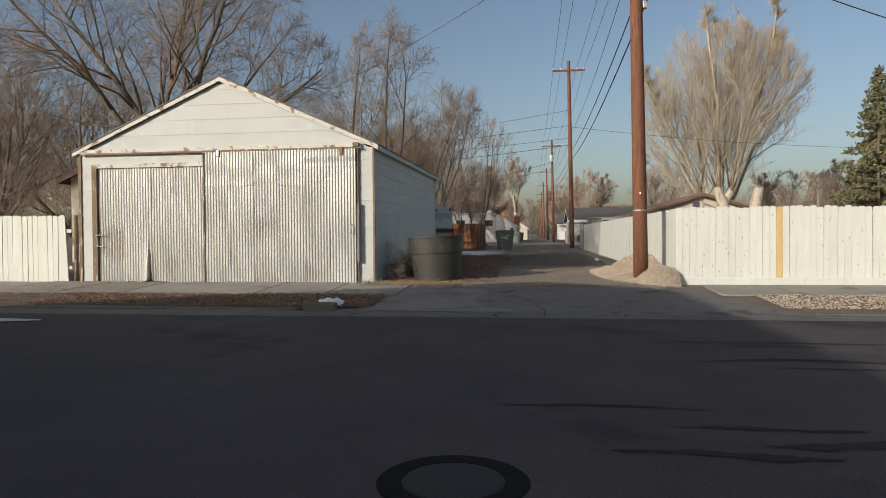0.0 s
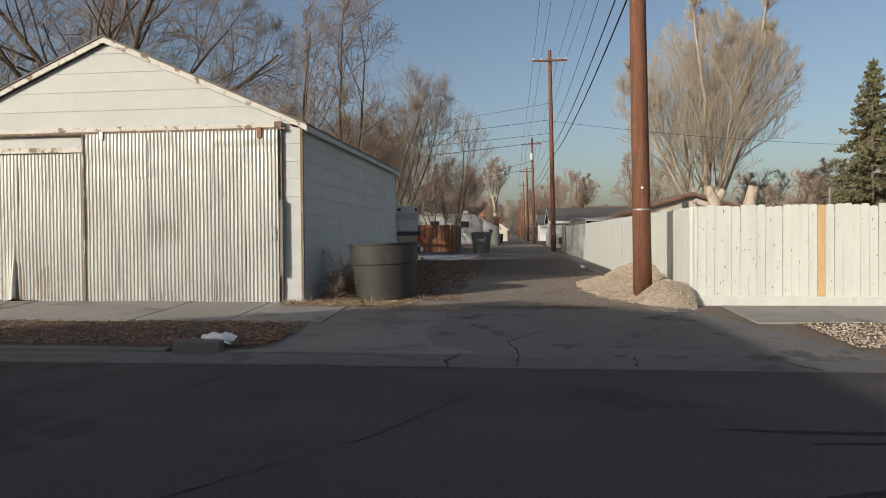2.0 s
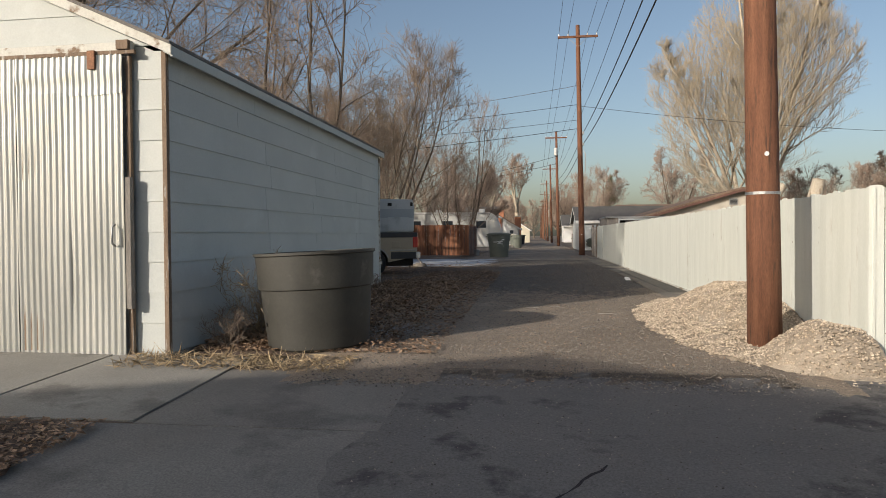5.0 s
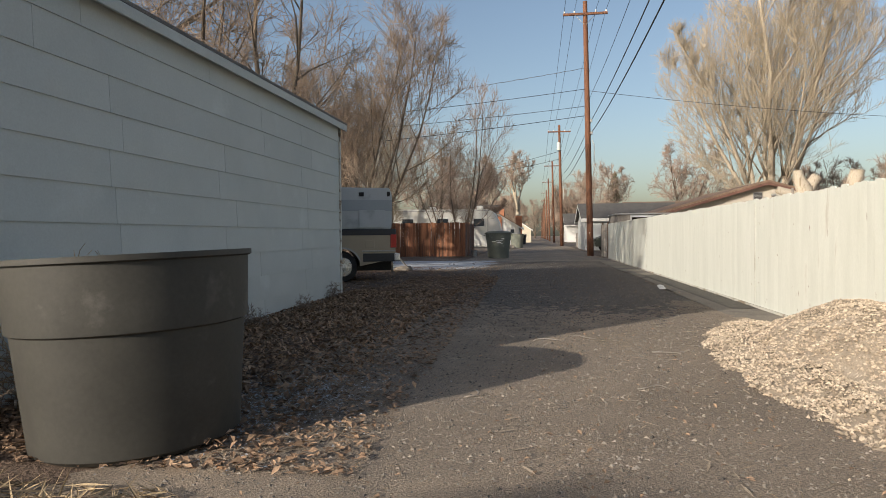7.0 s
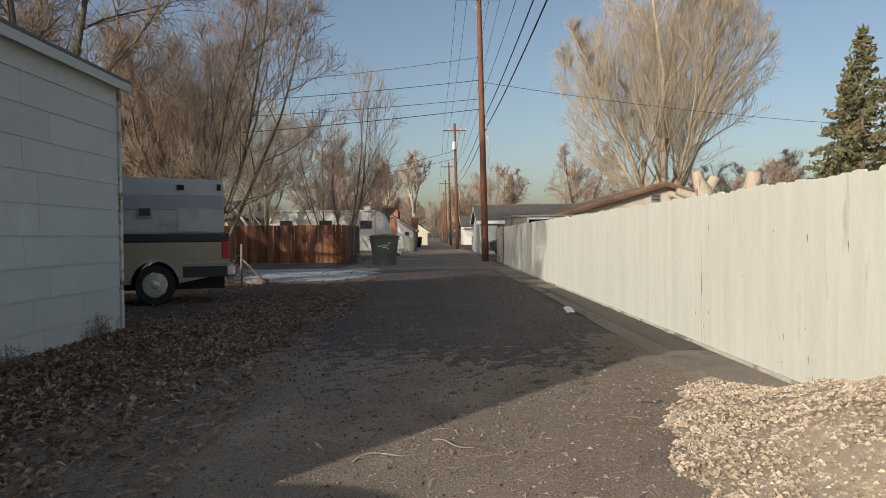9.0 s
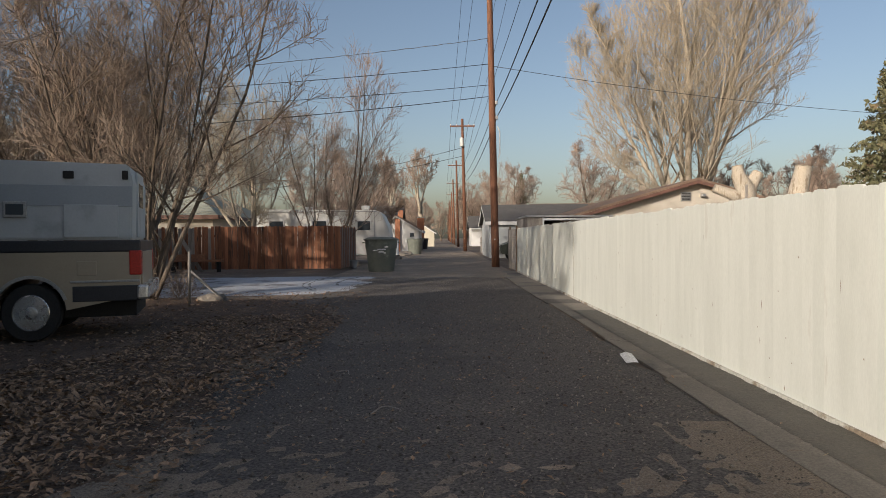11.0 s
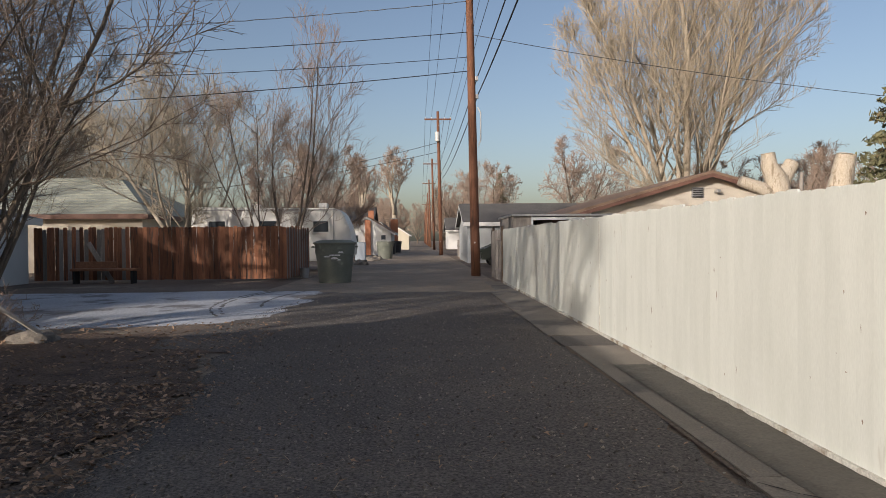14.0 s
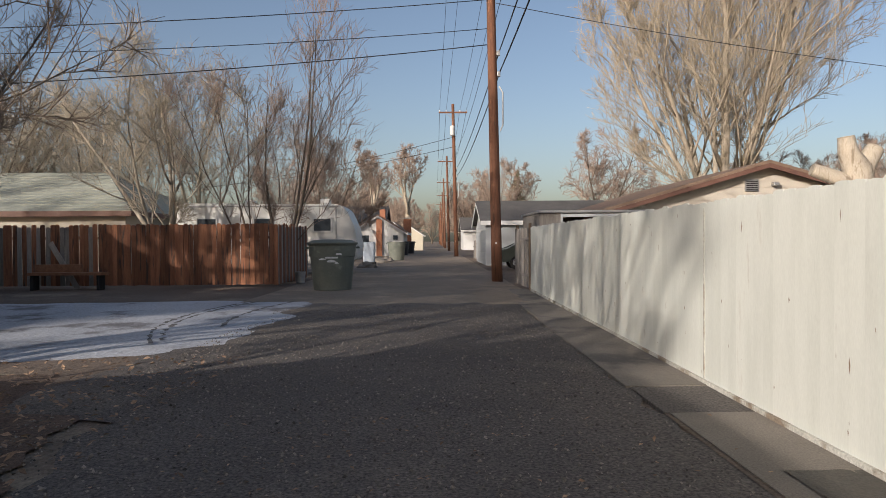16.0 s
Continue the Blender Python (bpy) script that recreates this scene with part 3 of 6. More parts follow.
    def door(name, x0, x1, z0, z1, y, splits, row, seed, flap=None):
        d = boxed(name, (x0 + 0.02, x1 - 0.02, y + 0.012, y + 0.045, z0 + 0.03, z1 - 0.02), M_OLDWOOD, g, "sliding door clad in corrugated tin")
        xs = [x0 + (x1 - x0) * k / splits for k in range(splits + 1)]
        for k in range(splits):
            lap = 0.004 * (k % 2)
            if row:
                cutz = row + (0.0 if k < splits - 2 else 0.42)
                finish("tin_sheet", *tin(xs[k] - 0.02, xs[k + 1] + 0.02, z0, cutz + 0.03, y - lap, seed + k, flap), M_TIN, d, smooth=True)
                finish("tin_sheet", *tin(xs[k] - 0.02, xs[k + 1] + 0.02, cutz, z1, y - lap - 0.007, seed + 40 + k), M_TIN, d, smooth=True)
            else:
                finish("tin_sheet", *tin(xs[k] - 0.02, xs[k + 1] + 0.02, z0, z1, y - lap, seed + k, flap), M_TIN, d, smooth=True)
        return d

    left = door("sliding_door", -10.90, -8.04, 0.245, 3.125, Y0 - 0.005, 4, 0, 3, -9.55)
    right = door("sliding_door", -7.99, -4.16, 0.25, 3.455, Y0 - 0.09, 6, 2.62, 20)
    boxed("door_edge", (-8.03, -7.985, Y0 - 0.12, Y0 - 0.07, 0.25, 3.45), M_OLDWOOD, right, "brown door edge board")
    boxed("hanger", (-4.53, -4.44, Y0 - 0.13, Y0 - 0.105, 3.30, 3.50), M_RUST, right, "rusted iron hanger strap")
    boxed("hanger", (-7.66, -7.58, Y0 - 0.13, Y0 - 0.105, 3.34, 3.50), M_STEEL, right, "steel hanger strap")
    rod("handle", [(-4.24, Y0 - 0.11, 1.42), (-4.24, Y0 - 0.17, 1.45), (-4.24, Y0 - 0.17, 1.62), (-4.24, Y0 - 0.11, 1.65)], 0.012, M_STEEL, right)
    rod("bolt", [(-10.95, Y0 - 0.09, 1.42), (-10.72, Y0 - 0.10, 1.44)], 0.014, M_STEEL, left, "steel door bolt")
    rod("bolt", [(-10.93, Y0 - 0.09, 1.16), (-10.74, Y0 - 0.10, 1.14)], 0.014, M_STEEL, left, "steel door bolt")
    # roof
    ov, up = 0.11, 0.08
    for sgn, slope, xe in ((-1, sl, X0), (1, sr, X1)):
        xo = xe + sgn * ov
        zo = ZE - slope * ov
        bm = bmesh.new()
        prism(bm, [(XA, ZA + up + 0.035), (xo, zo + up + 0.035), (xo, zo + up), (XA, ZA + up)], "y", Y0 - 0.11, Y1 + 0.12)
        part("roof", bm, M_SHINGLE_OLD, g, "weathered shingle roof slope")
        bm = bmesh.new()
        prism(bm, [(XA, ZA + up - 0.002), (xo, zo + up - 0.002), (xo, zo + up - 0.10), (XA, ZA + up - 0.11)], "y", Y0 - 0.09, Y0 - 0.055)
        part("rake_board", bm, M_TRIM, g, "peeling white rake board")
        boxed("eave_board", (min(xo, xo - sgn * 0.03), max(xo, xo - sgn * 0.03), Y0 - 0.05, Y1 + 0.1, zo - 0.035, zo + up - 0.004), M_SIDING, g, "white eave board")
        bm = bmesh.new()
        prism(bm, [(xe, ZE + 0.0), (xo - sgn * 0.032, zo + 0.01), (xo - sgn * 0.032, zo - 0.02), (xe, ZE - 0.03)], "y", Y0 - 0.05, Y1 + 0.1)
        part("soffit", bm, M_SIDING, g)
    g.matrix_basis = Matrix.Translation((X1, Y0, 0)) @ pose(0, 0, 0, 0, 0, -0.8) @ Matrix.Translation((-X1, -Y0, 0))
    return g


garage()


# ---- fences ----
def plank_mesh(name, w, h, t, mat, ear=0.02):
    bm = bmesh.new()
    prism(bm, [(-w / 2, 0), (w / 2, 0), (w / 2, h - ear * 1.3), (w / 2 - ear, h - ear * 0.3), (0, h), (-w / 2 + ear, h - ear * 0.3), (-w / 2, h - ear * 1.3)], "y", -t / 2, t / 2)
    bmesh.ops.recalc_face_normals(bm, faces=bm.faces)
    me = bpy.data.meshes.new(name)
    bm.to_mesh(me)
    bm.free()
    me.materials.append(mat)
    return me


def slat(me, parent, x, y, z, turn=0.0, lean=0.0, stretch=1.0):
    ob = new("slat", me)
    ob.parent = parent
    ob.matrix_basis = pose(x, y, z, 0, lean, turn) @ Matrix.Diagonal((1, 1, stretch, 1))
    return ob


rnd = random.Random(12)
fence_side = thing("fence", "white painted plank fence along the alley", "fence", group="white fences")
fence_front = thing("fence", "white painted dog-eared plank fence facing the street", "fence", group="white fences")
white_slat = plank_mesh("slat", 0.137, 1.62, 0.022, M_FENCE)
wide_slat = plank_mesh("slat", 0.1475, 1.64, 0.022, M_FENCE, 0.016)
bare_slat = plank_mesh("slat", 0.139, 1.60, 0.022, M_RAWPLANK)


def fence_x(y):
    return 3.31 + (y - 15.7) * 0.0062


n = 200
for i in range(n):
    y = 15.74 + 0.1478 * i
    slat(wide_slat, fence_side, fence_x(y) + rnd.uniform(-0.0006, 0.0006), y, 0.30, 90.0, rnd.uniform(-0.05, 0.05), 1 + rnd.uniform(-0.009, 0.009))
FENCE_END = 15.74 + 0.1478 * n
for z in (0.6, 1.15, 1.7):
    bm = bmesh.new()
    prism(bm, [(fence_x(15.7) + 0.012, 15.7), (fence_x(15.7) + 0.05, 15.7), (fence_x(FENCE_END) + 0.05, FENCE_END), (fence_x(FENCE_END) + 0.012, FENCE_END)], "z", z, z + 0.09)
    part("rail", bm, M_FENCE, fence_side)
bm = bmesh.new()
prism(bm, [(fence_x(15.7) - 0.035, 15.72), (fence_x(15.7) + 0.05, 15.72), (fence_x(FENCE_END) + 0.05, FENCE_END), (fence_x(FENCE_END) - 0.035, FENCE_END)], "z", 0.2, 0.345)
part("footing", bm, M_FOOT, fence_side, "dirt-splashed white concrete footing")
# the duller footing colour keeps the sun from turning the joints white
for y in (23.45, 33.9, 42.2):
    boxed("batten", (fence_x(y) - 0.017, fence_x(y) - 0.011, y - 0.008, y + 0.008, 0.35, 1.88), M_FOOT, fence_side, "narrow joint batten, duller than the planks", 0.0)
for i in range(105):
    x = 3.335 + 0.1425 * i
    if i == 15:
        slat(bare_slat, fence_front, x, 15.685, 0.36)
    else:
        slat(white_slat, fence_front, x, 15.69 + rnd.uniform(-0.004, 0.004), 0.345 + rnd.uniform(-0.006, 0.006), 0.0, rnd.uniform(-0.3, 0.3), 1 + rnd.uniform(-0.012, 0.012))
for z in (0.62, 1.2, 1.75):
    boxed("rail", (3.36, 18.3, 15.705, 15.745, z, z + 0.09), M_FENCE, fence_front)
boxed("footing", (3.28, 18.3, 15.62, 15.76, 0.12, 0.375), M_FENCE, fence_front, "white painted concrete footing", 0.02)
fence_left = thing("fence", "low white plank fence beside the garage", "fence", group="white fences")
for i in range(60):
    x = -11.95 - 0.145 * i
    slat(white_slat, fence_left, x, 15.9 + rnd.uniform(-0.012, 0.012), 0.22, 0.0, rnd.uniform(-0.6, 0.6) - (3.0 if i == 0 else 0), 1.07 + rnd.uniform(-0.012, 0.006))
for z in (0.55, 1.5):
    boxed("rail", (-20.6, -11.8, 15.915, 15.955, z, z + 0.09), M_FENCE, fence_left)
rod("post", [(-11.7, 15.95, 0.2), (-11.69, 15.95, 1.95)], 0.055, M_OLDWOOD, fence_left, "dark wooden fence post")


def scuffs(n, seed, place, label):
    """Small chips in the paint, each a thin sliver standing 2 mm proud of the planks."""
    r = random.Random(seed)
    v, f = [], []
    for _ in range(n):
        (x, y, z), (ux, uy) = place(r)
        w, h = r.uniform(0.003, 0.009), r.uniform(0.008, 0.05) * r.uniform(0.4, 1.2)
        k = r.uniform(-0.5, 0.5)
        i = len(v)
        v += [(x - ux * w, y - uy * w, z), (x + ux * w * k, y + uy * w * k, z - h), (x + ux * w, y + uy * w, z + h * 0.2), (x + ux * w * 0.3, y + uy * w * 0.3, z + h)]
        f.append((i, i + 1, i + 2, i + 3))
    return tagged(finish("paint_chips", v, f, M_OLDWOOD), label, "paint chips", kind="stuff")


def side_spot(r):
    y = r.uniform(16.5, 45.0)
    return (fence_x(y) - 0.0135, y, 0.38 + 1.5 * r.uniform(0, 1) ** 1.3), (0, 1)


def front_spot(r):
    return (3.4 + 14.5 * r.uniform(0, 1) ** 1.3, 15.6725, 0.42 + 1.5 * r.uniform(0, 1) ** 1.4), (1, 0)


scuffs(170, 3, side_spot, "small chips of bare wood in the white paint")
scuffs(260, 4, front_spot, "small chips of bare wood in the white paint")

brown = thing("fence", "weathered red-brown cedar plank fence", "fence")
cedar = plank_mesh("slat", 0.135, 1.78, 0.02, M_REDWOOD, 0.025)
old_slat = plank_mesh("slat", 0.13, 1.72, 0.02, M_GREYWOOD, 0.03)
for i in range(61):
    x = -3.65 - 0.1375 * i
    old = i > 36 and rnd.random() < 0.35
    slat(old_slat if old else cedar, brown, x, 47.5 + rnd.uniform(-0.02, 0.02), 0.36 + rnd.uniform(-0.01, 0.01), rnd.uniform(-3, 3), rnd.uniform(-0.5, 0.5), 1 + rnd.uniform(-0.008, 0.008))
for i in range(28):
    slat(cedar if i % 3 else old_slat, brown, -3.6 + 0.005 * i, 47.58 + 0.1375 * i, 0.36, 90 + rnd.uniform(-3, 3), rnd.uniform(-0.8, 0.8), 1 + rnd.uniform(-0.02, 0.02))
for z in (0.6, 1.7):
    boxed("rail", (-11.95, -3.6, 47.53, 47.58, z, z + 0.09), M_REDWOOD, brown)
    boxed("rail", (-3.68, -3.62, 47.6, 51.6, z, z + 0.09), M_REDWOOD, brown)


# ---- round refuse bins ----
def round_bin(name, label, at, mat, height, r_top, r_bot, band, lid_mat=None, turn=0.0, mark=False, group="round refuse bins", lugs=True):
    b = thing(name, label, "refuse bin", at, group, turn)
    t = 0.03
    zb = height * band
    rb = r_bot + (r_top - r_bot) * band * 0.92
    prof = [(r_bot - 0.04, 0.0), (r_bot, 0.03)]
    prof += [(r_bot + (rb - r_bot) * k / 6, 0.03 + (zb - 0.03) * k / 6) for k in range(1, 7)]
    prof += [(rb + 0.022, zb + 0.012), (rb + 0.026, zb + 0.05)]
    prof += [(rb + 0.026 + (r_top - rb - 0.026) * k / 4, zb + 0.05 + (height - 0.04 - zb - 0.05) * k / 4) for k in range(1, 5)]
    prof += [(r_top + 0.022, height - 0.03), (r_top + 0.022, height), (r_top - t, height), (r_bot - t, 0.05)]
    part("body", lathe(bmesh.new(), prof, 64), mat, b, smooth=True)
    for sgn in (-1, 1) if lugs else ():
        lo, hi = sorted((sgn * (r_top + 0.01), sgn * (r_top + 0.10)))
        part("lift_lug", box(bmesh.new(), lo, hi, -0.05, 0.05, height - 0.13, height - 0.075, 0.012), mat, b)
    if lid_mat:
        part("lid", lathe(bmesh.new(), [(r_top + 0.05, height - 0.01), (r_top + 0.06, height + 0.03), (r_top * 0.8, height + 0.10), (r_top * 0.4, height + 0.12), (0.02, height + 0.11)], 40), lid_mat, b, "domed lid")
    if mark:
        for dx, z, w, h in ((-0.18, 0.82, 0.20, 0.05), (0.07, 0.86, 0.34, 0.07), (0.26, 0.95, 0.16, 0.07), (0.06, 0.76, 0.22, 0.07), (0.20, 0.72, 0.10, 0.05)):
            z *= height / 1.24
            r = r_bot + (r_top - r_bot) * z / height + 0.016
            v = []
            for k in range(7):
                a = math.radians(-90) + (dx - w / 2 + w * k / 6) / r
                top = h * (0.35 + 0.65 * math.sin(math.pi * (k + 0.5) / 7))
                v += [(r * math.cos(a), r * math.sin(a), z), (r * math.cos(a), r * math.sin(a), z + top)]
            finish("worn_mark", v, [(2 * k, 2 * k + 2, 2 * k + 3, 2 * k + 1) for k in range(6)], M_WHITEMARK, b, "white worn lettering patch")
    return b


bin_near = round_bin("refuse_bin", "large round scuffed dark grey plastic bin without lid", (-2.30, 16.42, 0.235), M_BINGREY, 1.09, 0.675, 0.575, 0.62, turn=200, lugs=False)
# solid near-black disc painted for the dark inside of the hole
part("drain_hole", lathe(bmesh.new(), [(0.024, 0.0), (0.024, 0.012)], 12), M_DARK, bin_near).matrix_basis = pose(0, 0, 0, 0, 0, -200) @ pose(-0.462, -0.394, 0.30, 0, 0, -140) @ pose(0, 0, 0, 0, 90, 0)
bin_near.matrix_basis = pose(-2.30, 16.45, 0.25) @ pose(0, 0, 0, 0, -2.5, 0) @ pose(0, 0, 0, 0, 0, 200)
bin_green = round_bin("refuse_bin", "round faded green plastic bin with warped lid", (-1.76, 45.9, 0.30), M_BINGREEN, 1.24, 0.63, 0.50, 0.72, M_BINGREEN, 0, True)

# ---- utility poles and their wires ----
POLES = [(2.62, 16.5, 12.6), (2.95, 48.9, 13.5), (2.75, 82.0, 12.4), (2.8, 112.0, 12.0), (2.8, 142.0, 12.0), (2.9, 172.0, 11.8), (2.9, 204.0, 11.6), (3.0, 236.0, 11.6), (3.0, 270.0, 11.6), (3.0, 310.0, 11.6)]
POLE_LEAN = 0.017


def pole(i, x, y, h):
    p = thing("utility_pole", "tall red-brown creosoted wooden utility pole with crossarm", "utility pole", (x, y, 0.22), "utility poles")
    k = 10
    pts = [np.array((-POLE_LEAN * h * t, 0.0, h * t)) for t in np.linspace(0, 1, k)]
    shaft = finish("shaft", *tubes([(pts, np.linspace(0.175, 0.115, k), 18)]), M_POLE, p, smooth=True)
    top = -POLE_LEAN * h
    boxed("crossarm", (top - 1.15, top + 1.15, -0.17, -0.06, h - 0.75, h - 0.63), M_POLE, p, "weathered wooden crossarm")
    for dx in (-1.08, -0.55, 0.55, 1.08):
        part("insulator", lathe(bmesh.new(), [(0.02, 0), (0.045, 0.03), (0.03, 0.06), (0.045, 0.09), (0.02, 0.14)], 10, (top + dx, -0.115, h - 0.63)), M_CERAMIC, p)
    for sx in (-1, 1):
        rod("brace", [(top + sx * 0.55, -0.14, h - 0.72), (top + sx * 0.05, -0.14, h - 1.25)], 0.015, M_STEEL, p, sides=5)
    if i in (1, 2, 4):
        part("transformer", lathe(bmesh.new(), [(0.15, 0), (0.19, 0.03), (0.19, 0.72), (0.17, 0.78), (0.05, 0.82)], 20, (top + (-0.06 if i == 2 else 0.34), -0.34 if i == 2 else 0.05, h - 2.6)), M_TRANSF, p, "pale grey transformer can", True) if i == 2 else None
        rod("conduit", [(-POLE_LEAN * 6.2 + 0.20, -0.05, 6.2), (-POLE_LEAN * 5.6 + 0.30, -0.05, 6.0), (-POLE_LEAN * 5.6 + 0.30, -0.05, 5.0), (-POLE_LEAN * 5.0 + 0.20, -0.05, 4.8)], 0.025, M_TRANSF, p, "grey cable loop", 6)
    for z in (6.5, 7.15):
        part("bracket", box(bmesh.new(), -POLE_LEAN * z + 0.14, -POLE_LEAN * z + 0.24, -0.09, 0.02, z, z + 0.16, 0.01), M_STEEL, p)
    part("tag", lathe(bmesh.new(), [(0.024, 0), (0.024, 0.006)], 12), M_CERAMIC, p, "round white number tag").matrix_basis = pose(-POLE_LEAN * 2 - 0.01, -0.167, 2.12 if i == 0 else 1.3, 90)
    part("band", lathe(bmesh.new(), [(0.172, 0), (0.172, 0.03)], 18, (-POLE_LEAN * 1.7, 0, 1.70)), M_STEEL, p, "thin steel band") if i == 0 else None
    return p


for i, (x, y, h) in enumerate(POLES):
    pole(i, x, y, h)


def wire(a, b, sag, radius, mat, label, n=24, twist=0.0):
    a, b = np.array(a, float), np.array(b, float)
    pts = []
    for k in range(n + 1):
        t = k / n
        p = a + (b - a) * t
        p[2] -= sag * 4 * t * (1 - t)
        if twist:
            p[2] += twist * math.sin(k * 2.4)
        pts.append(p)
    ob = finish("wire", *tubes([(pts, [radius] * len(pts), 5)]), mat, smooth=True)
    return tagged(ob, label, "overhead wire", "overhead wires")


spots = [(2.52, -16.0, 12.6)] + POLES
for (x0, y0, h0), (x1, y1, h1) in zip(spots[:7], spots[1:8]):
    far = y1 > 100
    for dx in (-1.08, -0.55, 0.55, 1.08):
        wire((x0 - POLE_LEAN * h0 + dx, y0 - 0.11, 0.22 + h0 - 0.5), (x1 - POLE_LEAN * h1 + dx, y1 - 0.11, 0.22 + h1 - 0.5), 0.45, 0.010 if not far else 0.016, M_CABLE, "thin bare conductor strung between poles")
    for z, r, s in ((7.25, 0.018, 0.35), (6.6, 0.020, 0.4), (8.6, 0.010, 0.5)):
        wire((x0 - POLE_LEAN * z + 0.24, y0, 0.3 + z), (x1 - POLE_LEAN * z + 0.24, y1, 0.3 + z), s, r, M_CABLE, "black communication cable strung between poles")
# service drops
P2 = (2.95 - POLE_LEAN * 8, 48.8)
wire((P2[0] - 0.15, 48.8, 10.2), (-26, 40.0, 6.0), 0.5, 0.013, M_CABLEGREY, "twisted service cable to a house", 90, 0.012)
wire((P2[0] - 0.15, 48.8, 9.1), (-30, 43.0, 6.4), 0.5, 0.014, M_CABLE, "service cable to a house")
wire((P2[0] - 0.15, 48.8, 8.2), (-30, 45.0, 6.8), 0.6, 0.012, M_CABLE, "service cable to a house")
wire((P2[0] - 0.15, 48.8, 7.7), (-30, 46.0, 5.5), 0.5, 0.016, M_CABLE, "service cable to a house")
wire((P2[0] + 0.1, 48.8, 9.0), (42, 58.0, 8.0), 0.8, 0.012, M_CABLE, "service cable to a house across the yard")
wire((2.4, 16.5, 9.2), (-15.5, 32.0, 6.2), 0.5, 0.013, M_CABLEGREY, "twisted service cable to a house", 90, 0.012)
wire((2.7, 16.5, 8.6), (19.0, 20.0, 4.2), 0.4, 0.014, M_CABLE, "service cable to a house across the yard")
wire((2.75, 81.9, 10.0), (-24, 84.0, 5.5), 0.6, 0.02, M_CABLE, "service cable to a house")
wire((2.75, 81.9, 9.2), (-24, 90.0, 6.5), 0.6, 0.02, M_CABLE, "service cable to a house")


# ---- bare trees ----
def bare_tree(seed, height, radius, crown, stems=1, bole=0.0, spread=0.35, lift=0.25, rise=0.3, counts=(9, 6, 5, 4), lens=(0.5, 0.5, 0.5, 0.5), angle=0.6, twig=0.006, first=0.2, wobble=0.1):
    """Paths of the trunk and limbs, and of the twigs, of a leafless tree at the origin. The crown is an ellipsoid: x, y, middle height, half width, half height."""
    r = np.random.RandomState(seed)
    wood, fine = [], []
    cx, cy, cz, cr, ch = crown
    inv = np.array((1 / cr, 1 / cr, 1 / ch))
    mid = np.array((cx, cy, cz))

    def room(p, d):
        q, e = (p - mid) * inv, d * inv
        aa, bb, cc = e @ e, q @ e, q @ q - 1
        disc = bb * bb - aa * cc
        return 0.0 if disc < 0 else (-bb + math.sqrt(disc)) / aa

    def grow(start, d, length, rad, level):
        n = (8, 6, 4, 3, 2)[level]
        length = max(0.12 * height ** 0.5, min(length, room(start, d) * r.uniform(0.82, 1.12)))
        pts, radii, dirs = [start], [rad], [d]
        p = start
        end = rad * (0.22, 0.3, 0.45, 0.6, 0.6)[level]
        bend = r.normal(0, wobble * (0.7 + 0.15 * level), (n, 3))
        bend[:, 2] += lift * (0.5, 1.0, 0.7, 0.4, 0.2)[level] / n * 2
        for k in range(1, n):
            d = d + bend[k]
            d = d / math.sqrt(d @ d)
            p = p + d * (length / (n - 1))
            pts.append(p)
            dirs.append(d)
            radii.append(rad + (end - rad) * k / (n - 1))
        (wood if level < 2 else fine).append((pts, radii, 8 if level == 0 else 5 if level == 1 else 3))
        if level >= len(counts):
            return
        c = counts[level]
        lo = first if level == 0 else 0.15
        for j in range(c):
            t = lo + (1 - lo) * (j + r.uniform(0.1, 0.9)) / c
            i = min(int(t * (n - 1)), n - 2)
            f = t * (n - 1) - i
            q = pts[i] * (1 - f) + pts[i + 1] * f
            base = dirs[i + 1]
            ax, ay, az = r.normal(0, 1, 3)
            side = np.array((base[1] * az - base[2] * ay, base[2] * ax - base[0] * az, base[0] * ay - base[1] * ax))
            side /= math.sqrt(side @ side) + 1e-9
            a = angle * (1 + 0.1 * level) * r.uniform(0.6, 1.4)
            nd = base * math.cos(a) + side * math.sin(a)
            nd[2] += rise * (0.25, 0.7, 1.0, 1.0)[level]
            nd /= math.sqrt(nd @ nd)
            rr = max(twig * 1.6, (radii[i] * (1 - f) + radii[i + 1] * f) * r.uniform(0.35, 0.6))
            if level >= 1:
                rr = min(rr, twig * (2.4, 1.35, 0.9)[level - 1])
            grow(q, nd, length * lens[level] * r.uniform(0.7, 1.25) * (1.12 - 0.4 * t), rr, level + 1)

    top = np.array((0.0, 0.0, bole))
    if bole:
        wood.append(([top * k / 5 + np.array((0.05 * bole * math.sin(k * 0.9 + seed) * k / 5 * 0.3, 0, 0)) for k in range(6)], np.linspace(radius * 1.35, radius * 1.05, 6), 12))
    for s in range(stems):
        a = 2 * math.pi * (s + r.uniform(0, 0.7)) / stems
        tilt = spread * r.uniform(0.25, 1.0) if stems > 1 else r.uniform(0, 0.08)
        d = np.array((math.cos(a) * math.sin(tilt), math.sin(a) * math.sin(tilt), math.cos(tilt)))
        off = np.array((math.cos(a), math.sin(a), 0)) * (radius * (0.5 if bole else 1.3) if stems > 1 else 0)
        grow(top * r.uniform(0.8, 1.0) + off, d, (height - bole) * 1.15, radius * (r.uniform(0.5, 0.85) if stems > 1 else 1), 0)
    return wood, fine


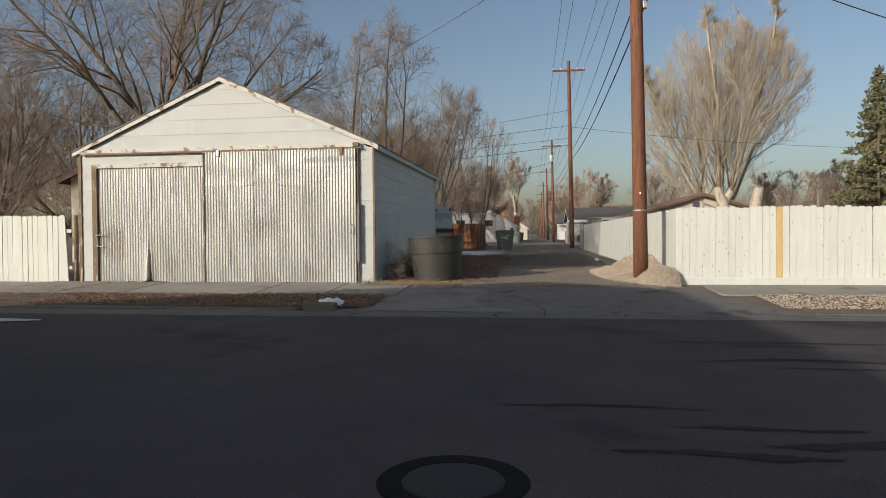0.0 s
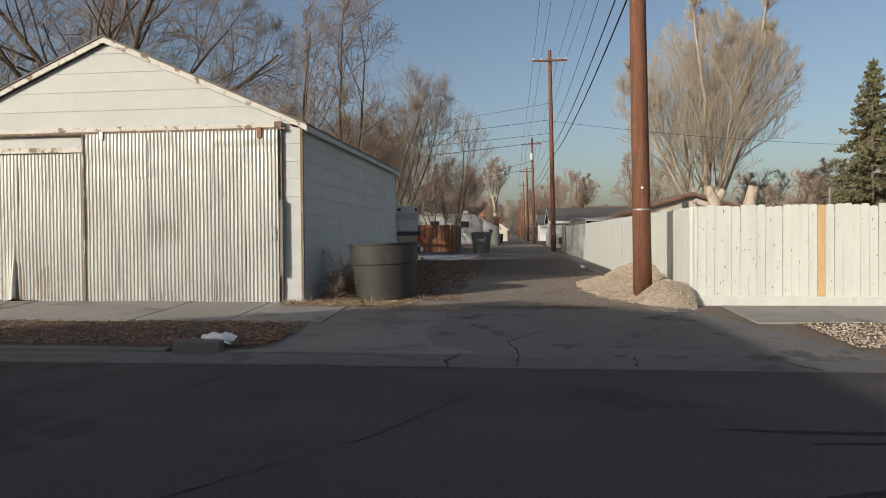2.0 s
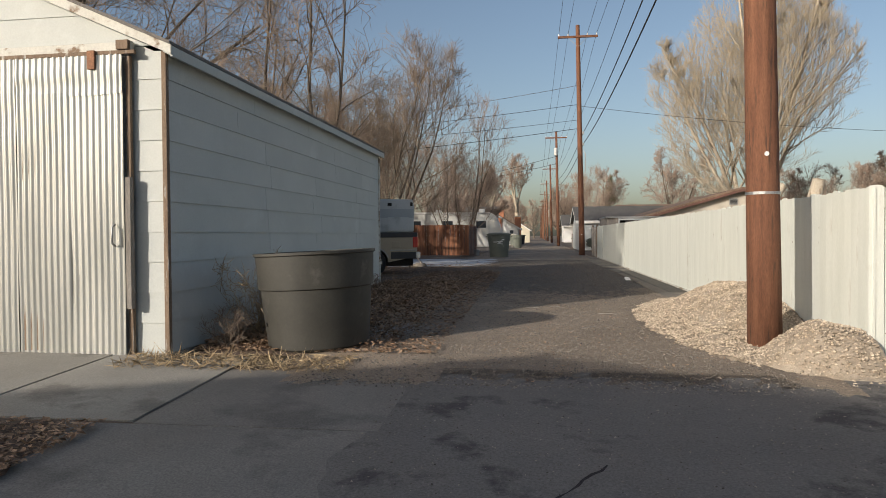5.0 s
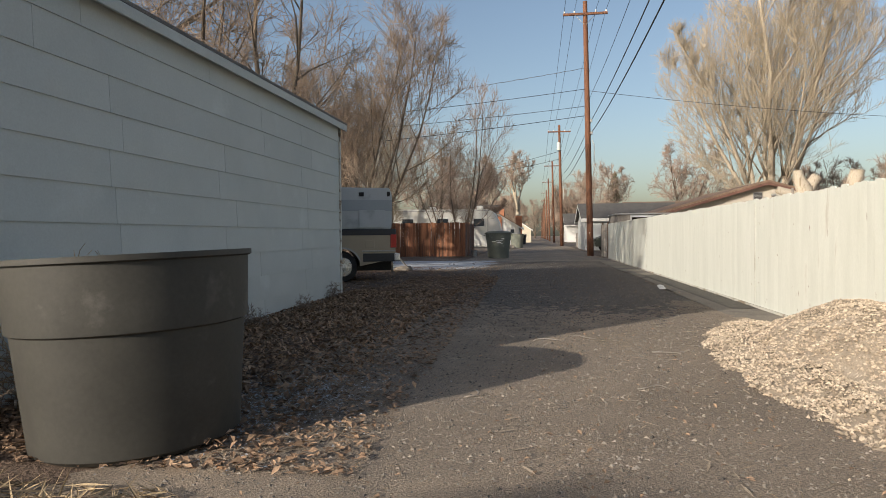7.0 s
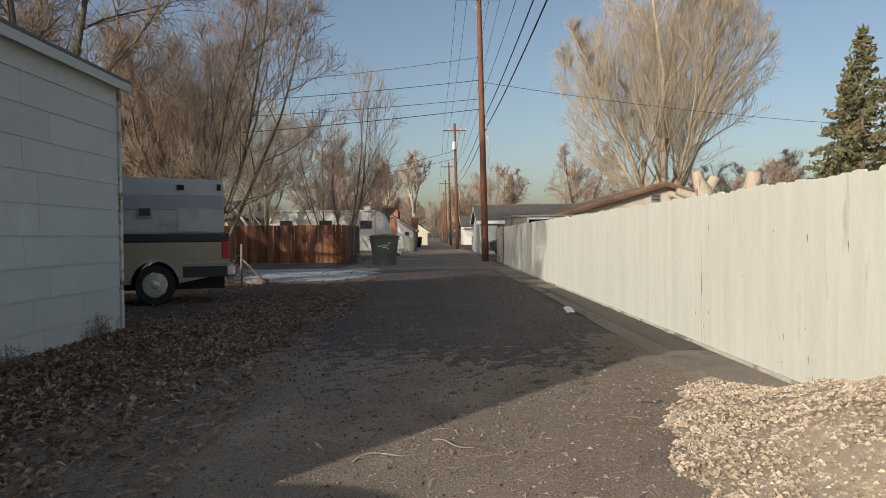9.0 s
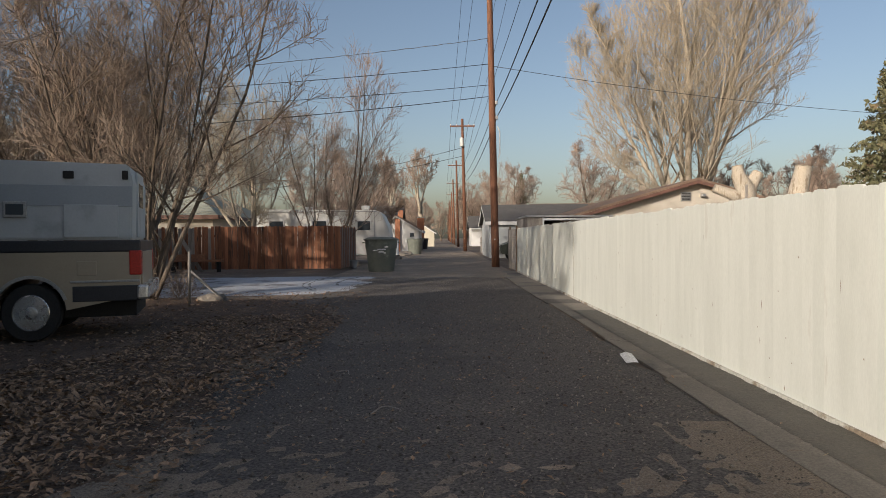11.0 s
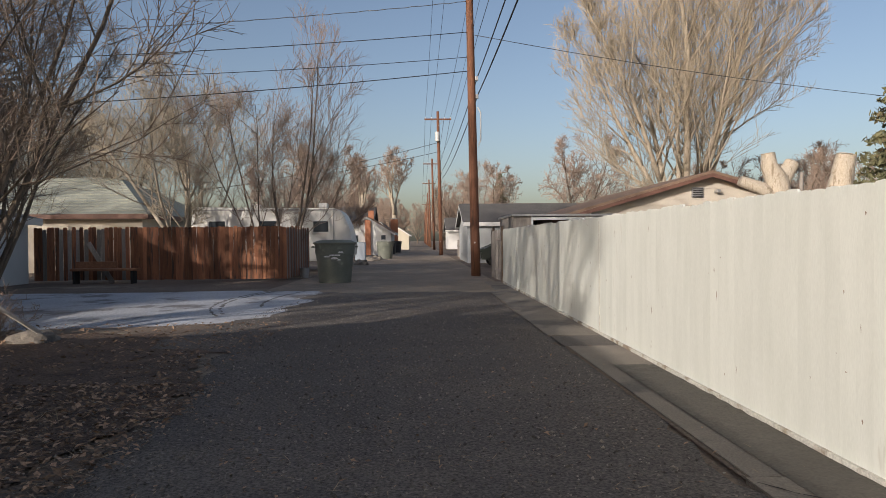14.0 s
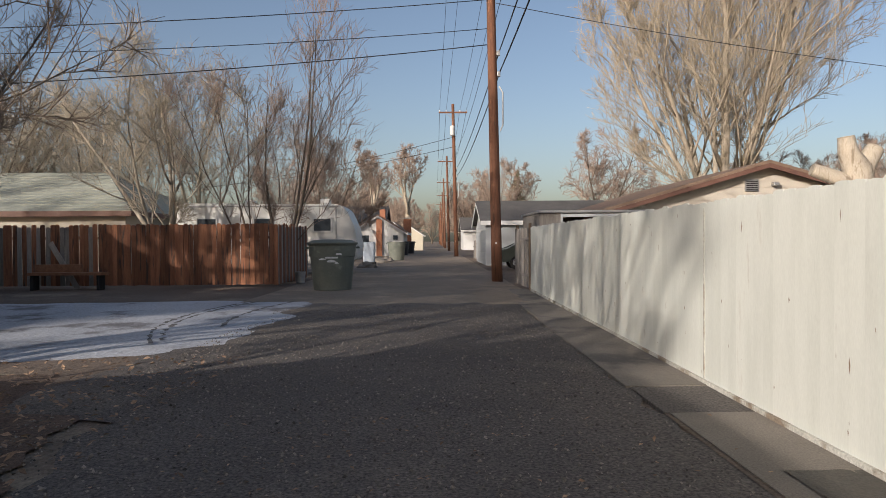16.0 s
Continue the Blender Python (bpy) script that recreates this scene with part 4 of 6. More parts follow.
def tree(name, label, at, bark, twigs, turn=0.0, group="bare trees", **kw):
    t = thing(name, label, "tree", at, group, turn)
    wood, fine = bare_tree(**kw)
    finish("trunk", *tubes(wood), bark, t, smooth=True)
    finish("crown", *tubes(fine), twigs, t)
    return t


GZ = 0.28
t_clump = tree("bare_tree", "tall bare multi-stemmed tree beside the parked truck", (-5.6, 33.9, GZ), M_BARK, M_TWIG, seed=3, height=9.2, radius=0.085, crown=(0.7, 0, 5.1, 3.0, 4.2), stems=8, spread=0.5, lift=0.22, rise=0.22, counts=(10, 6, 5, 3), lens=(0.44, 0.6, 0.6, 0.55), angle=0.68, twig=0.0060, first=0.12)
t_big = tree("bare_tree", "large spreading bare tree behind the garage", (-18.3, 32.0, GZ), M_BARK, M_TWIG, seed=8, height=14.5, radius=0.30, crown=(0.3, 0, 10.4, 9.8, 5.4), stems=7, bole=5.2, spread=1.0, lift=0.12, rise=0.02, counts=(10, 7, 6, 4), lens=(0.5, 0.58, 0.55, 0.5), angle=0.7, twig=0.0085, first=0.2, wobble=0.15)
t_left = tree("bare_tree", "tangled bare tree beside the garage", (-26.5, 30.0, GZ), M_BARK, M_TWIG, seed=15, height=11.0, radius=0.2, crown=(0, 0, 6.4, 4.8, 4.9), stems=4, bole=1.2, spread=0.7, rise=0.15, counts=(9, 6, 4, 4), lens=(0.5, 0.55, 0.55, 0.5), angle=0.75, twig=0.009, first=0.1)
t_mid = tree("bare_tree", "dense bare multi-stemmed tree behind the low house", (-17.5, 66.0, GZ), M_BARK, M_TWIGGOLD, seed=21, height=12.0, radius=0.11, crown=(0, 0, 7.0, 4.4, 5.2), stems=7, spread=0.55, lift=0.18, rise=0.3, counts=(9, 6, 4, 3), lens=(0.45, 0.58, 0.55, 0.5), angle=0.65, twig=0.011, first=0.12)
t_red = tree("bare_tree", "bushy reddish bare tree over the cedar fence", (-5.0, 50.9, GZ), M_BARK, M_TWIGRED, seed=33, height=7.2, radius=0.07, crown=(-0.6, 0, 4.5, 3.1, 2.7), stems=6, spread=0.85, lift=0.3, rise=0.2, counts=(8, 6, 4, 2), lens=(0.5, 0.6, 0.55, 0.5), angle=0.72, twig=0.0068, first=0.15)
t_house = tree("bare_tree", "leaning pale bare tree beside the low house", (-8.8, 52.6, GZ), M_BARKPALE, M_TWIGGOLD, seed=41, height=9.6, radius=0.13, crown=(-1.5, 0, 6.0, 3.2, 3.7), stems=4, bole=0.7, spread=0.6, lift=0.2, rise=0.25, counts=(10, 6, 5, 3), lens=(0.48, 0.58, 0.55, 0.5), angle=0.68, twig=0.0072, first=0.15)
t_poplar = tree("bare_tree", "slender pinkish bare tree behind the cedar fence", (-4.0, 50.0, GZ), M_BARK, M_TWIGRED, seed=52, height=10.0, radius=0.075, crown=(0.9, 0, 6.0, 2.2, 4.2), stems=4, spread=0.42, lift=0.2, rise=0.3, counts=(9, 6, 4, 3), lens=(0.38, 0.55, 0.55, 0.5), angle=0.55, twig=0.0058, first=0.12)
t_slim = tree("bare_tree", "slim dark bare tree beside the parked truck", (-6.3, 27.2, GZ), M_BARK, M_TWIG, seed=58, height=9.6, radius=0.15, crown=(0.3, 0.2, 5.8, 2.5, 4.3), stems=4, bole=0.5, spread=0.42, lift=0.1, rise=0.15, counts=(9, 6, 4, 3), lens=(0.45, 0.55, 0.55, 0.5), angle=0.7, twig=0.007, first=0.15, wobble=0.13)
t_cotton = tree("cottonwood_tree", "huge bare pale-limbed cottonwood tree", (17.7, 67.0, GZ), M_BARKPALE, M_TWIGGOLD, seed=67, height=21.0, radius=0.34, crown=(0.2, 0, 12.0, 8.2, 8.8), stems=9, bole=1.6, spread=0.54, lift=0.26, rise=0.40, counts=(12, 7, 6, 4), lens=(0.44, 0.55, 0.55, 0.5), angle=0.65, twig=0.0135, first=0.14, wobble=0.09)
t_far = tree("bare_tree", "bare deciduous tree in a back yard", (16.0, 86.0, GZ), M_BARK, M_TWIGRED, seed=71, height=11.0, radius=0.18, crown=(0, 0, 6.3, 4.0, 4.8), stems=4, bole=1.0, spread=0.7, lift=0.14, rise=0.15, counts=(9, 6, 5, 3), lens=(0.5, 0.55, 0.55, 0.5), angle=0.72, twig=0.021, first=0.12)
t_thin = tree("bare_tree", "bare open-crowned tree in a back yard", (-2.6, 120.0, GZ), M_BARKPALE, M_TWIGRED, seed=77, height=14.0, radius=0.3, crown=(0, 0, 10.5, 3.4, 3.8), stems=3, bole=6.0, spread=0.5, rise=0.2, counts=(7, 5, 4, 3), lens=(0.45, 0.55, 0.5, 0.5), angle=0.65, twig=0.03, first=0.2)
# added out of view, only for the branch shadows on the alley fence
t_shade = tree("bare_tree", "unseen bare tree added to throw shade on the fence", (-18.5, 12.9, 0.1), M_BARK, M_TWIG, seed=91, height=15.5, radius=0.22, crown=(0, 0, 11.6, 3.0, 4.0), stems=4, bole=5.5, spread=0.6, rise=0.2, counts=(7, 5, 4, 3), lens=(0.5, 0.55, 0.55, 0.5), angle=0.7, twig=0.010, first=0.1)


def again(t, x, y, s, turn):
    return copy_thing(t, pose(x, y, GZ, 0, 0, turn) @ Matrix.Scale(s, 4))


for t, x, y, s, a in (
        (t_clump, -8.8, 36.2, 0.9, 140), (t_clump, -11.0, 33.4, 0.95, 220), (t_clump, -8.6, 39.5, 0.85, 300), (t_house, -13.0, 67, 1.25, 120), (t_left, -24, 68, 1.0, 200), (t_mid, -22, 62, 0.95, 75),
        (t_far, -7, 80, 0.85, 30), (t_far, -12, 92, 1.0, 100), (t_thin, -6, 104, 0.8, 200), (t_poplar, -9.0, 72, 1.15, 80),
        (t_far, -9, 130, 1.0, 220), (t_far, -14, 150, 1.1, 10), (t_thin, -12, 160, 0.9, 70), (t_far, -5.5, 175, 1.0, 300), (t_far, -8, 215, 1.2, 33),
        (t_far, -30, 70, 1.1, 44), (t_left, -30, 45, 1.1, 310), (t_left, -28, 22, 0.9, 130),
        (t_left, -22.5, 25.5, 0.75, 25), (t_red, -20.0, 22.5, 0.6, 10), (t_left, -27, 37, 1.05, 280), (t_left, -34, 38, 1.1, 60), (t_mid, -38, 50, 0.85, 10), (t_far, -46, 64, 1.0, 0),
        (t_far, -12, 260, 1.5, 10), (t_far, 0, 300, 1.5, 50), (t_far, 10, 280, 1.5, 90), (t_far, 14, 340, 1.7, 200), (t_far, -16, 330, 1.7, 270),
        (t_far, 9.5, 104, 0.95, 60), (t_poplar, 8.0, 112, 1.2, 20), (t_far, 21.5, 94, 0.75, 190), (t_far, 7.5, 130, 1.1, 90), (t_far, 8, 165, 1.2, 130), (t_far, 7.5, 210, 1.3, 290),
        (t_far, 27, 78, 0.72, 145), (t_far, 33, 76, 0.8, 250), (t_left, 38, 68, 0.8, 10), (t_far, 44, 72, 0.8, 80), (t_far, 24.5, 64, 0.6, 77), (t_left, 56, 76, 0.9, 170), (t_far, 29, 92, 0.8, 66), (t_far, 37, 86, 0.8, 310)):
    again(t, x, y, s, a)


# ---- conifers ----
def conifer(at, height, seed, width=0.26):
    t = thing("spruce_tree", "tall dark green spruce with browned needles", "tree", at, "spruces")
    r = np.random.RandomState(seed)
    finish("trunk", *tubes([([np.array((0, 0, height * k / 6)) for k in range(7)], np.linspace(0.2, 0.02, 7), 7)]), M_BARK, t, smooth=True)
    limbs, v, f = [], [], []
    for k in range(150):
        z = height * (0.08 + 0.9 * (k + r.uniform()) / 150)
        ln = width * (height - z) * r.uniform(0.75, 1.2) + 0.15
        a = r.uniform(0, 2 * math.pi)
        d = np.array((math.cos(a), math.sin(a), -0.18 + 0.25 * z / height))
        pts = [np.array((0, 0, z)) + d * ln * q + np.array((0, 0, 0.12 * ln * q * q)) for q in (0, 0.35, 0.7, 1)]
        limbs.append((pts, [0.03, 0.022, 0.014, 0.006], 3))
        for _ in range(int(10 + ln * 16)):
            q = r.uniform(0.12, 1.0)
            c = np.array((0, 0, z)) + d * ln * q + np.array((0, 0, 0.12 * ln * q * q)) + r.normal(0, 0.09, 3)
            u, w = r.normal(0, 1, 3), r.normal(0, 1, 3)
            u, w = u / np.linalg.norm(u) * 0.24, w / np.linalg.norm(w) * 0.11
            i = len(v)
            v += [c - u - w * 0.3, c + w, c + u, c - w]
            f.append((i, i + 1, i + 2, i + 3))
    finish("limbs", *tubes(limbs), M_BARK, t)
    finish("needles", v, f, M_NEEDLE, t)
    return t


spruce = conifer((28.7, 60.0, GZ), 15.0, 5, 0.31)
for x, y, s in ((33.5, 61, 0.85), (31.5, 66, 0.9), (12.2, 118, 0.72)):
    copy_thing(spruce, pose(x, y, GZ, 0, 0, x * 40) @ Matrix.Scale(s, 4))


# ---- houses ----
def house(label, x0, x1, y0, y1, eave, ridge, along, wall_mat, roof_mat, fascia, base=0.25, over=0.4, category="house", courses=0):
    h = thing("house", label, category)
    bm = bmesh.new()
    if along == "x":
        ym = (y0 + y1) / 2
        prism(bm, [(y0, base), (y1, base), (y1, eave), (ym, ridge), (y0, eave)], "x", x0, x1)
        s = (ridge - eave) / (ym - y0)
    else:
        xm = (x0 + x1) / 2
        prism(bm, [(x0, base), (x1, base), (x1, eave), (xm, ridge), (x0, eave)], "y", y0, y1)
        s = (ridge - eave) / (xm - x0)
    part("wall", bm, wall_mat, h)
    for sgn in (-1, 1):
        mid, e = ((y0 + y1) / 2, y0 if sgn < 0 else y1) if along == "x" else ((x0 + x1) / 2, x0 if sgn < 0 else x1)
        o, zo = e + sgn * over, eave - s * over
        lo, hi = (x0 - over, x1 + over) if along == "x" else (y0 - over, y1 + over)
        bm = bmesh.new()
        prism(bm, [(mid, ridge + 0.16), (o, zo + 0.16), (o, zo + 0.06), (mid, ridge + 0.06)], along, lo, hi)
        roof = part("roof", bm, roof_mat, h)
        bm = bmesh.new()
        prism(bm, [(o + sgn * 0.002, zo + 0.165), (o + sgn * 0.03, zo + 0.165), (o + sgn * 0.03, zo - 0.06), (o + sgn * 0.002, zo - 0.06)], along, lo, hi)
        part("fascia", bm, fascia, h)
        for end in (lo, hi - 0.03):
            bm = bmesh.new()
            prism(bm, [(mid, ridge + 0.055), (o, zo + 0.055), (o, zo - 0.10), (mid, ridge - 0.10)], along, end, end + 0.03)
            part("rake_board", bm, fascia, h)
    return h


def window(parent, x0, x1, z0, z1, y, mat=M_WHITEWALL, side="y", depth=0.05):
    f = boxed("window", (x0 - 0.06, x1 + 0.06, y - depth, y + 0.02, z0 - 0.06, z1 + 0.06) if side == "y" else (y - depth, y + depth, x0 - 0.06, x1 + 0.06, z0 - 0.06, z1 + 0.06), mat, parent, "white framed window")
    part("pane", box(bmesh.new(), *((x0, x1, y - depth - 0.006, y - depth + 0.004, z0, z1) if side == "y" else (y + depth - 0.004, y + depth + 0.006, x0, x1, z0, z1))), M_GLASS, f)
    return f


def lap_lines(parent, x0, x1, y, z0, z1, step, mat, shrink=None):
    z = z0
    while z < z1 - 0.02:
        a, b = (x0, x1) if shrink is None else shrink(z + step)
        bm = bmesh.new()
        prism(bm, [(y - 0.025, z), (y, z), (y, z + step), (y - 0.006, z + step)], "x", a, b)
        part("board", bm, mat, parent)
        z += step


low_house = thing("house", "low house with pale green-grey hipped shingle roof and brown fascia", "house")
boxed("wall", (-26.0, -11.45, 55.0, 66.0, 0.25, 2.82), M_TANWALL, low_house, bevel=0.0)
hip = [(-26.4, 54.6, 2.86), (-11.05, 54.6, 2.86), (-11.05, 66.4, 2.86), (-26.4, 66.4, 2.86), (-22.0, 60.5, 5.0), (-14.8, 60.5, 5.0)]
finish("roof", hip, [(0, 1, 5, 4), (1, 2, 5), (2, 3, 4, 5), (3, 0, 4), (0, 3, 2, 1)], M_ROOFGREEN, low_house)
course_n = 14
for k in range(course_n):
    t0, t1 = k / course_n, (k + 1) / course_n
    pts = []
    for t, out in ((t0, 0.030), (t1, 0.006)):
        xl, xr, y, z = -26.4 + 4.4 * t, -11.05 - 3.75 * t, 54.6 + 5.9 * t, 2.86 + 2.14 * t
        pts += [(xl, y - out * 0.34, z + out), (xr, y - out * 0.34, z + out)]
    xl, xr, y, z = -26.4 + 4.4 * t0, -11.05 - 3.75 * t0, 54.6 + 5.9 * t0, 2.86 + 2.14 * t0
    pts += [(xl, y, z), (xr, y, z)]
    finish("shingle_course", pts, [(0, 1, 3, 2), (4, 5, 1, 0)], M_ROOFGREEN, low_house)
boxed("fascia", (-26.45, -11.02, 54.55, 54.60, 2.66, 2.88), M_FASCIA, low_house, "brown fascia board")
boxed("fascia", (-11.05, -11.0, 54.6, 66.4, 2.66, 2.88), M_FASCIA, low_house, "brown fascia board")
tan_house = house("cream sided house with rust-brown shingle gable roof", 6.6, 18.2, 51.0, 64.0, 2.45, 4.12, "y", M_TANWALL, M_ROOFBROWN, M_FASCIA, over=0.5)
lap_lines(tan_house, 0, 0, 50.99, 2.5, 4.0, 0.22, M_TANWALL, lambda z: (6.6 + (z - 2.45) / 1.67 * 5.8, 18.2 - (z - 2.45) / 1.67 * 5.8))
bm = bmesh.new()
box(bm, 11.75, 12.2, 50.90, 50.98, 3.25, 3.65)
vent = part("gable_vent", bm, M_STEEL, tan_house, "grey louvred vent")
for k in range(5):
    boxed("louvre", (11.78, 12.17, 50.87, 50.90, 3.28 + 0.072 * k, 3.31 + 0.072 * k), M_DARK, vent, bevel=0.0)
boxed("floodlight", (12.65, 12.85, 50.72, 50.95, 3.42, 3.55), M_STEEL, tan_house, "small floodlight", 0.03)
back_house = house("house with reddish brown low roof", 8.5, 20.0, 72.0, 82.0, 2.7, 4.3, "x", M_TANWALL, M_ROOFBROWN, M_FASCIA)
grey_garage = house("pale garage with charcoal shingle roof", 3.7, 10.6, 63.0, 71.0, 2.55, 3.75, "x", M_BLUEWALL, M_ROOFGREY, M_WHITEWALL, over=0.3, category="garage")
for z in np.arange(0.5, 2.5, 0.23):
    boxed("board", (3.7, 10.6, 62.975, 63.0, z, z + 0.205), M_BLUEWALL, grey_garage, bevel=0.0)
    boxed("board", (3.675, 3.70, 63.0, 71.0, z, z + 0.205), M_BLUEWALL, grey_garage, bevel=0.0)
right_house = house("dark roofed house among bare trees", 30.0, 44.0, 60.0, 70.0, 3.0, 4.6, "x", M_TANWALL, M_ROOFGREY, M_FASCIA)
porch = house("small gabled roof of a house", 39.0, 44.0, 56.0, 62.0, 3.6, 5.6, "y", M_TANWALL, M_ROOFBROWN, M_WHITEWALL)
white_house = house("small white cottage with gable and brick chimney", -6.2, -1.7, 86.0, 94.0, 2.4, 3.75, "y", M_WHITEWALL, M_ROOFBROWN, M_WHITEWALL, over=0.35)
window(white_house, -2.6, -2.2, 1.7, 2.1, 86.0)
window(white_house, -5.6, -4.7, 1.2, 2.1, 86.0)
boxed("porch_post", (-4.05, -3.55, 85.8, 86.0, 0.3, 3.5), M_BRICK, white_house, "brick chimney breast")
boxed("chimney", (-3.85, -3.35, 87.0, 87.5, 3.3, 4.4), M_BRICK, white_house, "orange brick chimney")
brown_house = house("brown roofed house behind the cottage", -14.0, -4.5, 98.0, 108.0, 3.2, 5.4, "x", M_TANWALL, M_ROOFGREY, M_FASCIA)
yellow_garage = house("pale yellow gabled garage by the alley", -4.2, -0.6, 118.0, 126.0, 2.4, 3.6, "y", M_YELLOWWALL, M_ROOFGREY, M_WHITEWALL, over=0.25, category="garage")
tall_chimney = thing("chimney_stack", "tall orange brick chimney stack beside the alley", "chimney", (-2.2, 107.0, 0.28))
boxed("stack", (-0.45, 0.45, -0.45, 0.45, 0, 3.9), M_BRICK, tall_chimney, bevel=0.02)
boxed("cap", (-0.52, 0.52, -0.52, 0.52, 3.9, 4.05), M_CONC, tall_chimney)
far_house = house("pale house far along the alley", -9.0, -4.0, 150.0, 160.0, 3.0, 5.0, "y", M_WHITEWALL, M_ROOFGREY, M_WHITEWALL)
far_house_r = house("pale house far along the alley", 5.0, 12.0, 120.0, 130.0, 3.0, 4.8, "x", M_WHITEWALL, M_ROOFGREY, M_WHITEWALL)
# never in view; added to shade the snow and the cedar fence's left half
shade_house = house("unseen house added behind the garage to shade the yard", -20.0, -13.0, 27.0, 40.0, 3.95, 5.5, "y", M_TANWALL, M_ROOFGREY, M_FASCIA)
# the house across the street, whose shadow covers the road
street_house = thing("house", "tall cream house across the street", "house")
bm = bmesh.new()
prism(bm, [(-26.0, 0.0), (-10.15, 0.0), (-10.15, 6.65), (-14.2, 7.4), (-26.0, 3.6)], "y", -22.0, -1.0)
part("wall", bm, M_TANWALL, street_house)
bm = bmesh.new()
prism(bm, [(-26.2, 3.62), (-14.2, 7.48), (-10.0, 6.70), (-10.0, 6.62), (-14.2, 7.40), (-26.2, 3.54)], "y", -22.2, -0.85)
part("roof", bm, M_ROOFGREY, street_house)

# ---- travel trailer behind the cedar fence ----
trailer = thing("travel_trailer", "long white travel trailer with rounded nose", "travel trailer")
bm = bmesh.new()
out = [(-9.1, 0.75), (-2.4, 0.75), (-2.05, 0.95), (-2.0, 1.4), (-2.15, 2.2), (-2.45, 2.85), (-2.75, 3.05), (-8.8, 3.12), (-9.1, 3.0)]
prism(bm, out, "y", 54.0, 56.3)
bmesh.ops.bevel(bm, geom=list(bm.edges), offset=0.06, segments=2, affect="EDGES")
part("body", bm, M_TRAILER, trailer)
window(trailer, -3.7, -3.05, 2.02, 2.48, 54.0)
window(trailer, -6.0, -5.3, 2.0, 2.5, 54.0)
window(trailer, -8.2, -7.5, 2.0, 2.5, 54.0)
boxed("drip_rail", (-8.9, -2.7, 53.96, 54.0, 2.96, 3.0), M_STEEL, trailer)
boxed("door_edge", (-2.86, -2.83, 53.96, 53.999, 1.0, 2.95), M_STEEL, trailer, "grey seam")
boxed("roof_vent", (-3.6, -3.2, 54.8, 55.2, 3.10, 3.32), M_TRAILER, trailer, "white roof vent", 0.05)
boxed("roof_vent", (-6.6, -6.2, 54.8, 55.2, 3.10, 3.28), M_TRAILER, trailer, "white roof vent", 0.05)


def wheel(parent, x, y, z, r, w, name="wheel"):
    prof = [(r * 0.62, -w / 2), (r * 0.94, -w / 2), (r, -w / 2 + 0.04), (r, w / 2 - 0.04), (r * 0.94, w / 2), (r * 0.62, w / 2)]
    tyre = part("wheel", lathe(bmesh.new(), prof, 32, close=False), M_RUBBER, parent, smooth=False)
    tyre.matrix_basis = pose(x, y, z, 90)
    rim = part("rim", lathe(bmesh.new(), [(r * 0.64, w / 2 - 0.005), (r * 0.60, w / 2 + 0.006), (r * 0.54, w / 2 - 0.03), (r * 0.26, w / 2 - 0.035), (r * 0.20, w / 2 + 0.02), (0.02, w / 2 + 0.025)], 32), M_CHROME, tyre, "steel wheel rim")
    for k in range(8):
        a = 2 * math.pi * k / 8
        # near-black disc painted for the dark inside of each hole
        part("rim_hole", lathe(bmesh.new(), [(0.028, 0), (0.028, 0.012)], 10, (r * 0.42 * math.cos(a), r * 0.42 * math.sin(a), w / 2 - 0.042)), M_DARK, tyre)
    return tyre


for x in (-5.2, -6.1):
    wheel(trailer, x, 54.25, 0.62, 0.34, 0.2)

# ---- pickup truck with camper ----
NEAR = Matrix.Translation((0.46, 16.27, 1.52)) @ Matrix.Scale(0.931, 4) @ Matrix.Translation((-0.46, -16.27, -1.52))
truck = thing("pickup_truck", "tan and navy pickup truck carrying a white camper", "pickup truck")
Y0, Y1 = 29.3, 31.25


def arch_profile(x_front, x_rear, z0, z1, wheels, r):
    pts = [(x_front, z0)]
    for cx in sorted(wheels):
        pts += [(cx - r * math.cos(a), 0.66 + r * math.sin(a)) for a in np.linspace(0.05, math.pi - 0.05, 13)]
    pts += [(x_rear, z0), (x_rear, z1), (x_front, z1)]
    return pts


bm = bmesh.new()
prism(bm, arch_profile(-8.9, -3.52, 0.86, 1.46, (-8.1, -4.96), 0.46), "y", Y0, Y1)
part("body", bm, M_TRUCK, truck)
boxed("bed_rail", (-6.6, -3.50, Y0 - 0.012, Y1 + 0.012, 1.46, 1.62), M_TRUCKDARK, truck, "dark navy upper bed panel", 0.02)
boxed("rocker_panel", (-4.42, -3.52, Y0 - 0.012, Y0 + 0.02, 0.79, 1.0), M_TRUCKDARK, truck, "dark navy lower panel", 0.01)
boxed("body_trim", (-4.45, -3.52, Y0 - 0.016, Y0 + 0.01, 1.045, 1.075), M_STEEL, truck)
boxed("fuel_door", (-4.36, -4.1, Y0 - 0.008, Y0 + 0.01, 1.14, 1.34), M_TRUCK, truck, bevel=0.01)
boxed("tail_light", (-3.66, -3.49, Y0 - 0.02, Y0 + 0.16, 1.14, 1.48), M_REDLENS, truck, "red tail light", 0.02)
boxed("tail_light", (-3.66, -3.49, Y1 - 0.16, Y1 + 0.02, 1.14, 1.48), M_REDLENS, truck, "red tail light", 0.02)
boxed("bumper", (-3.56, -3.40, Y0 - 0.03, Y1 + 0.03, 0.80, 1.0), M_CHROME, truck, "chrome rear bumper", 0.03)
boxed("tailgate", (-3.53, -3.495, Y0 + 0.17, Y1 - 0.17, 0.98, 1.46), M_TRUCK, truck)
bm = bmesh.new()
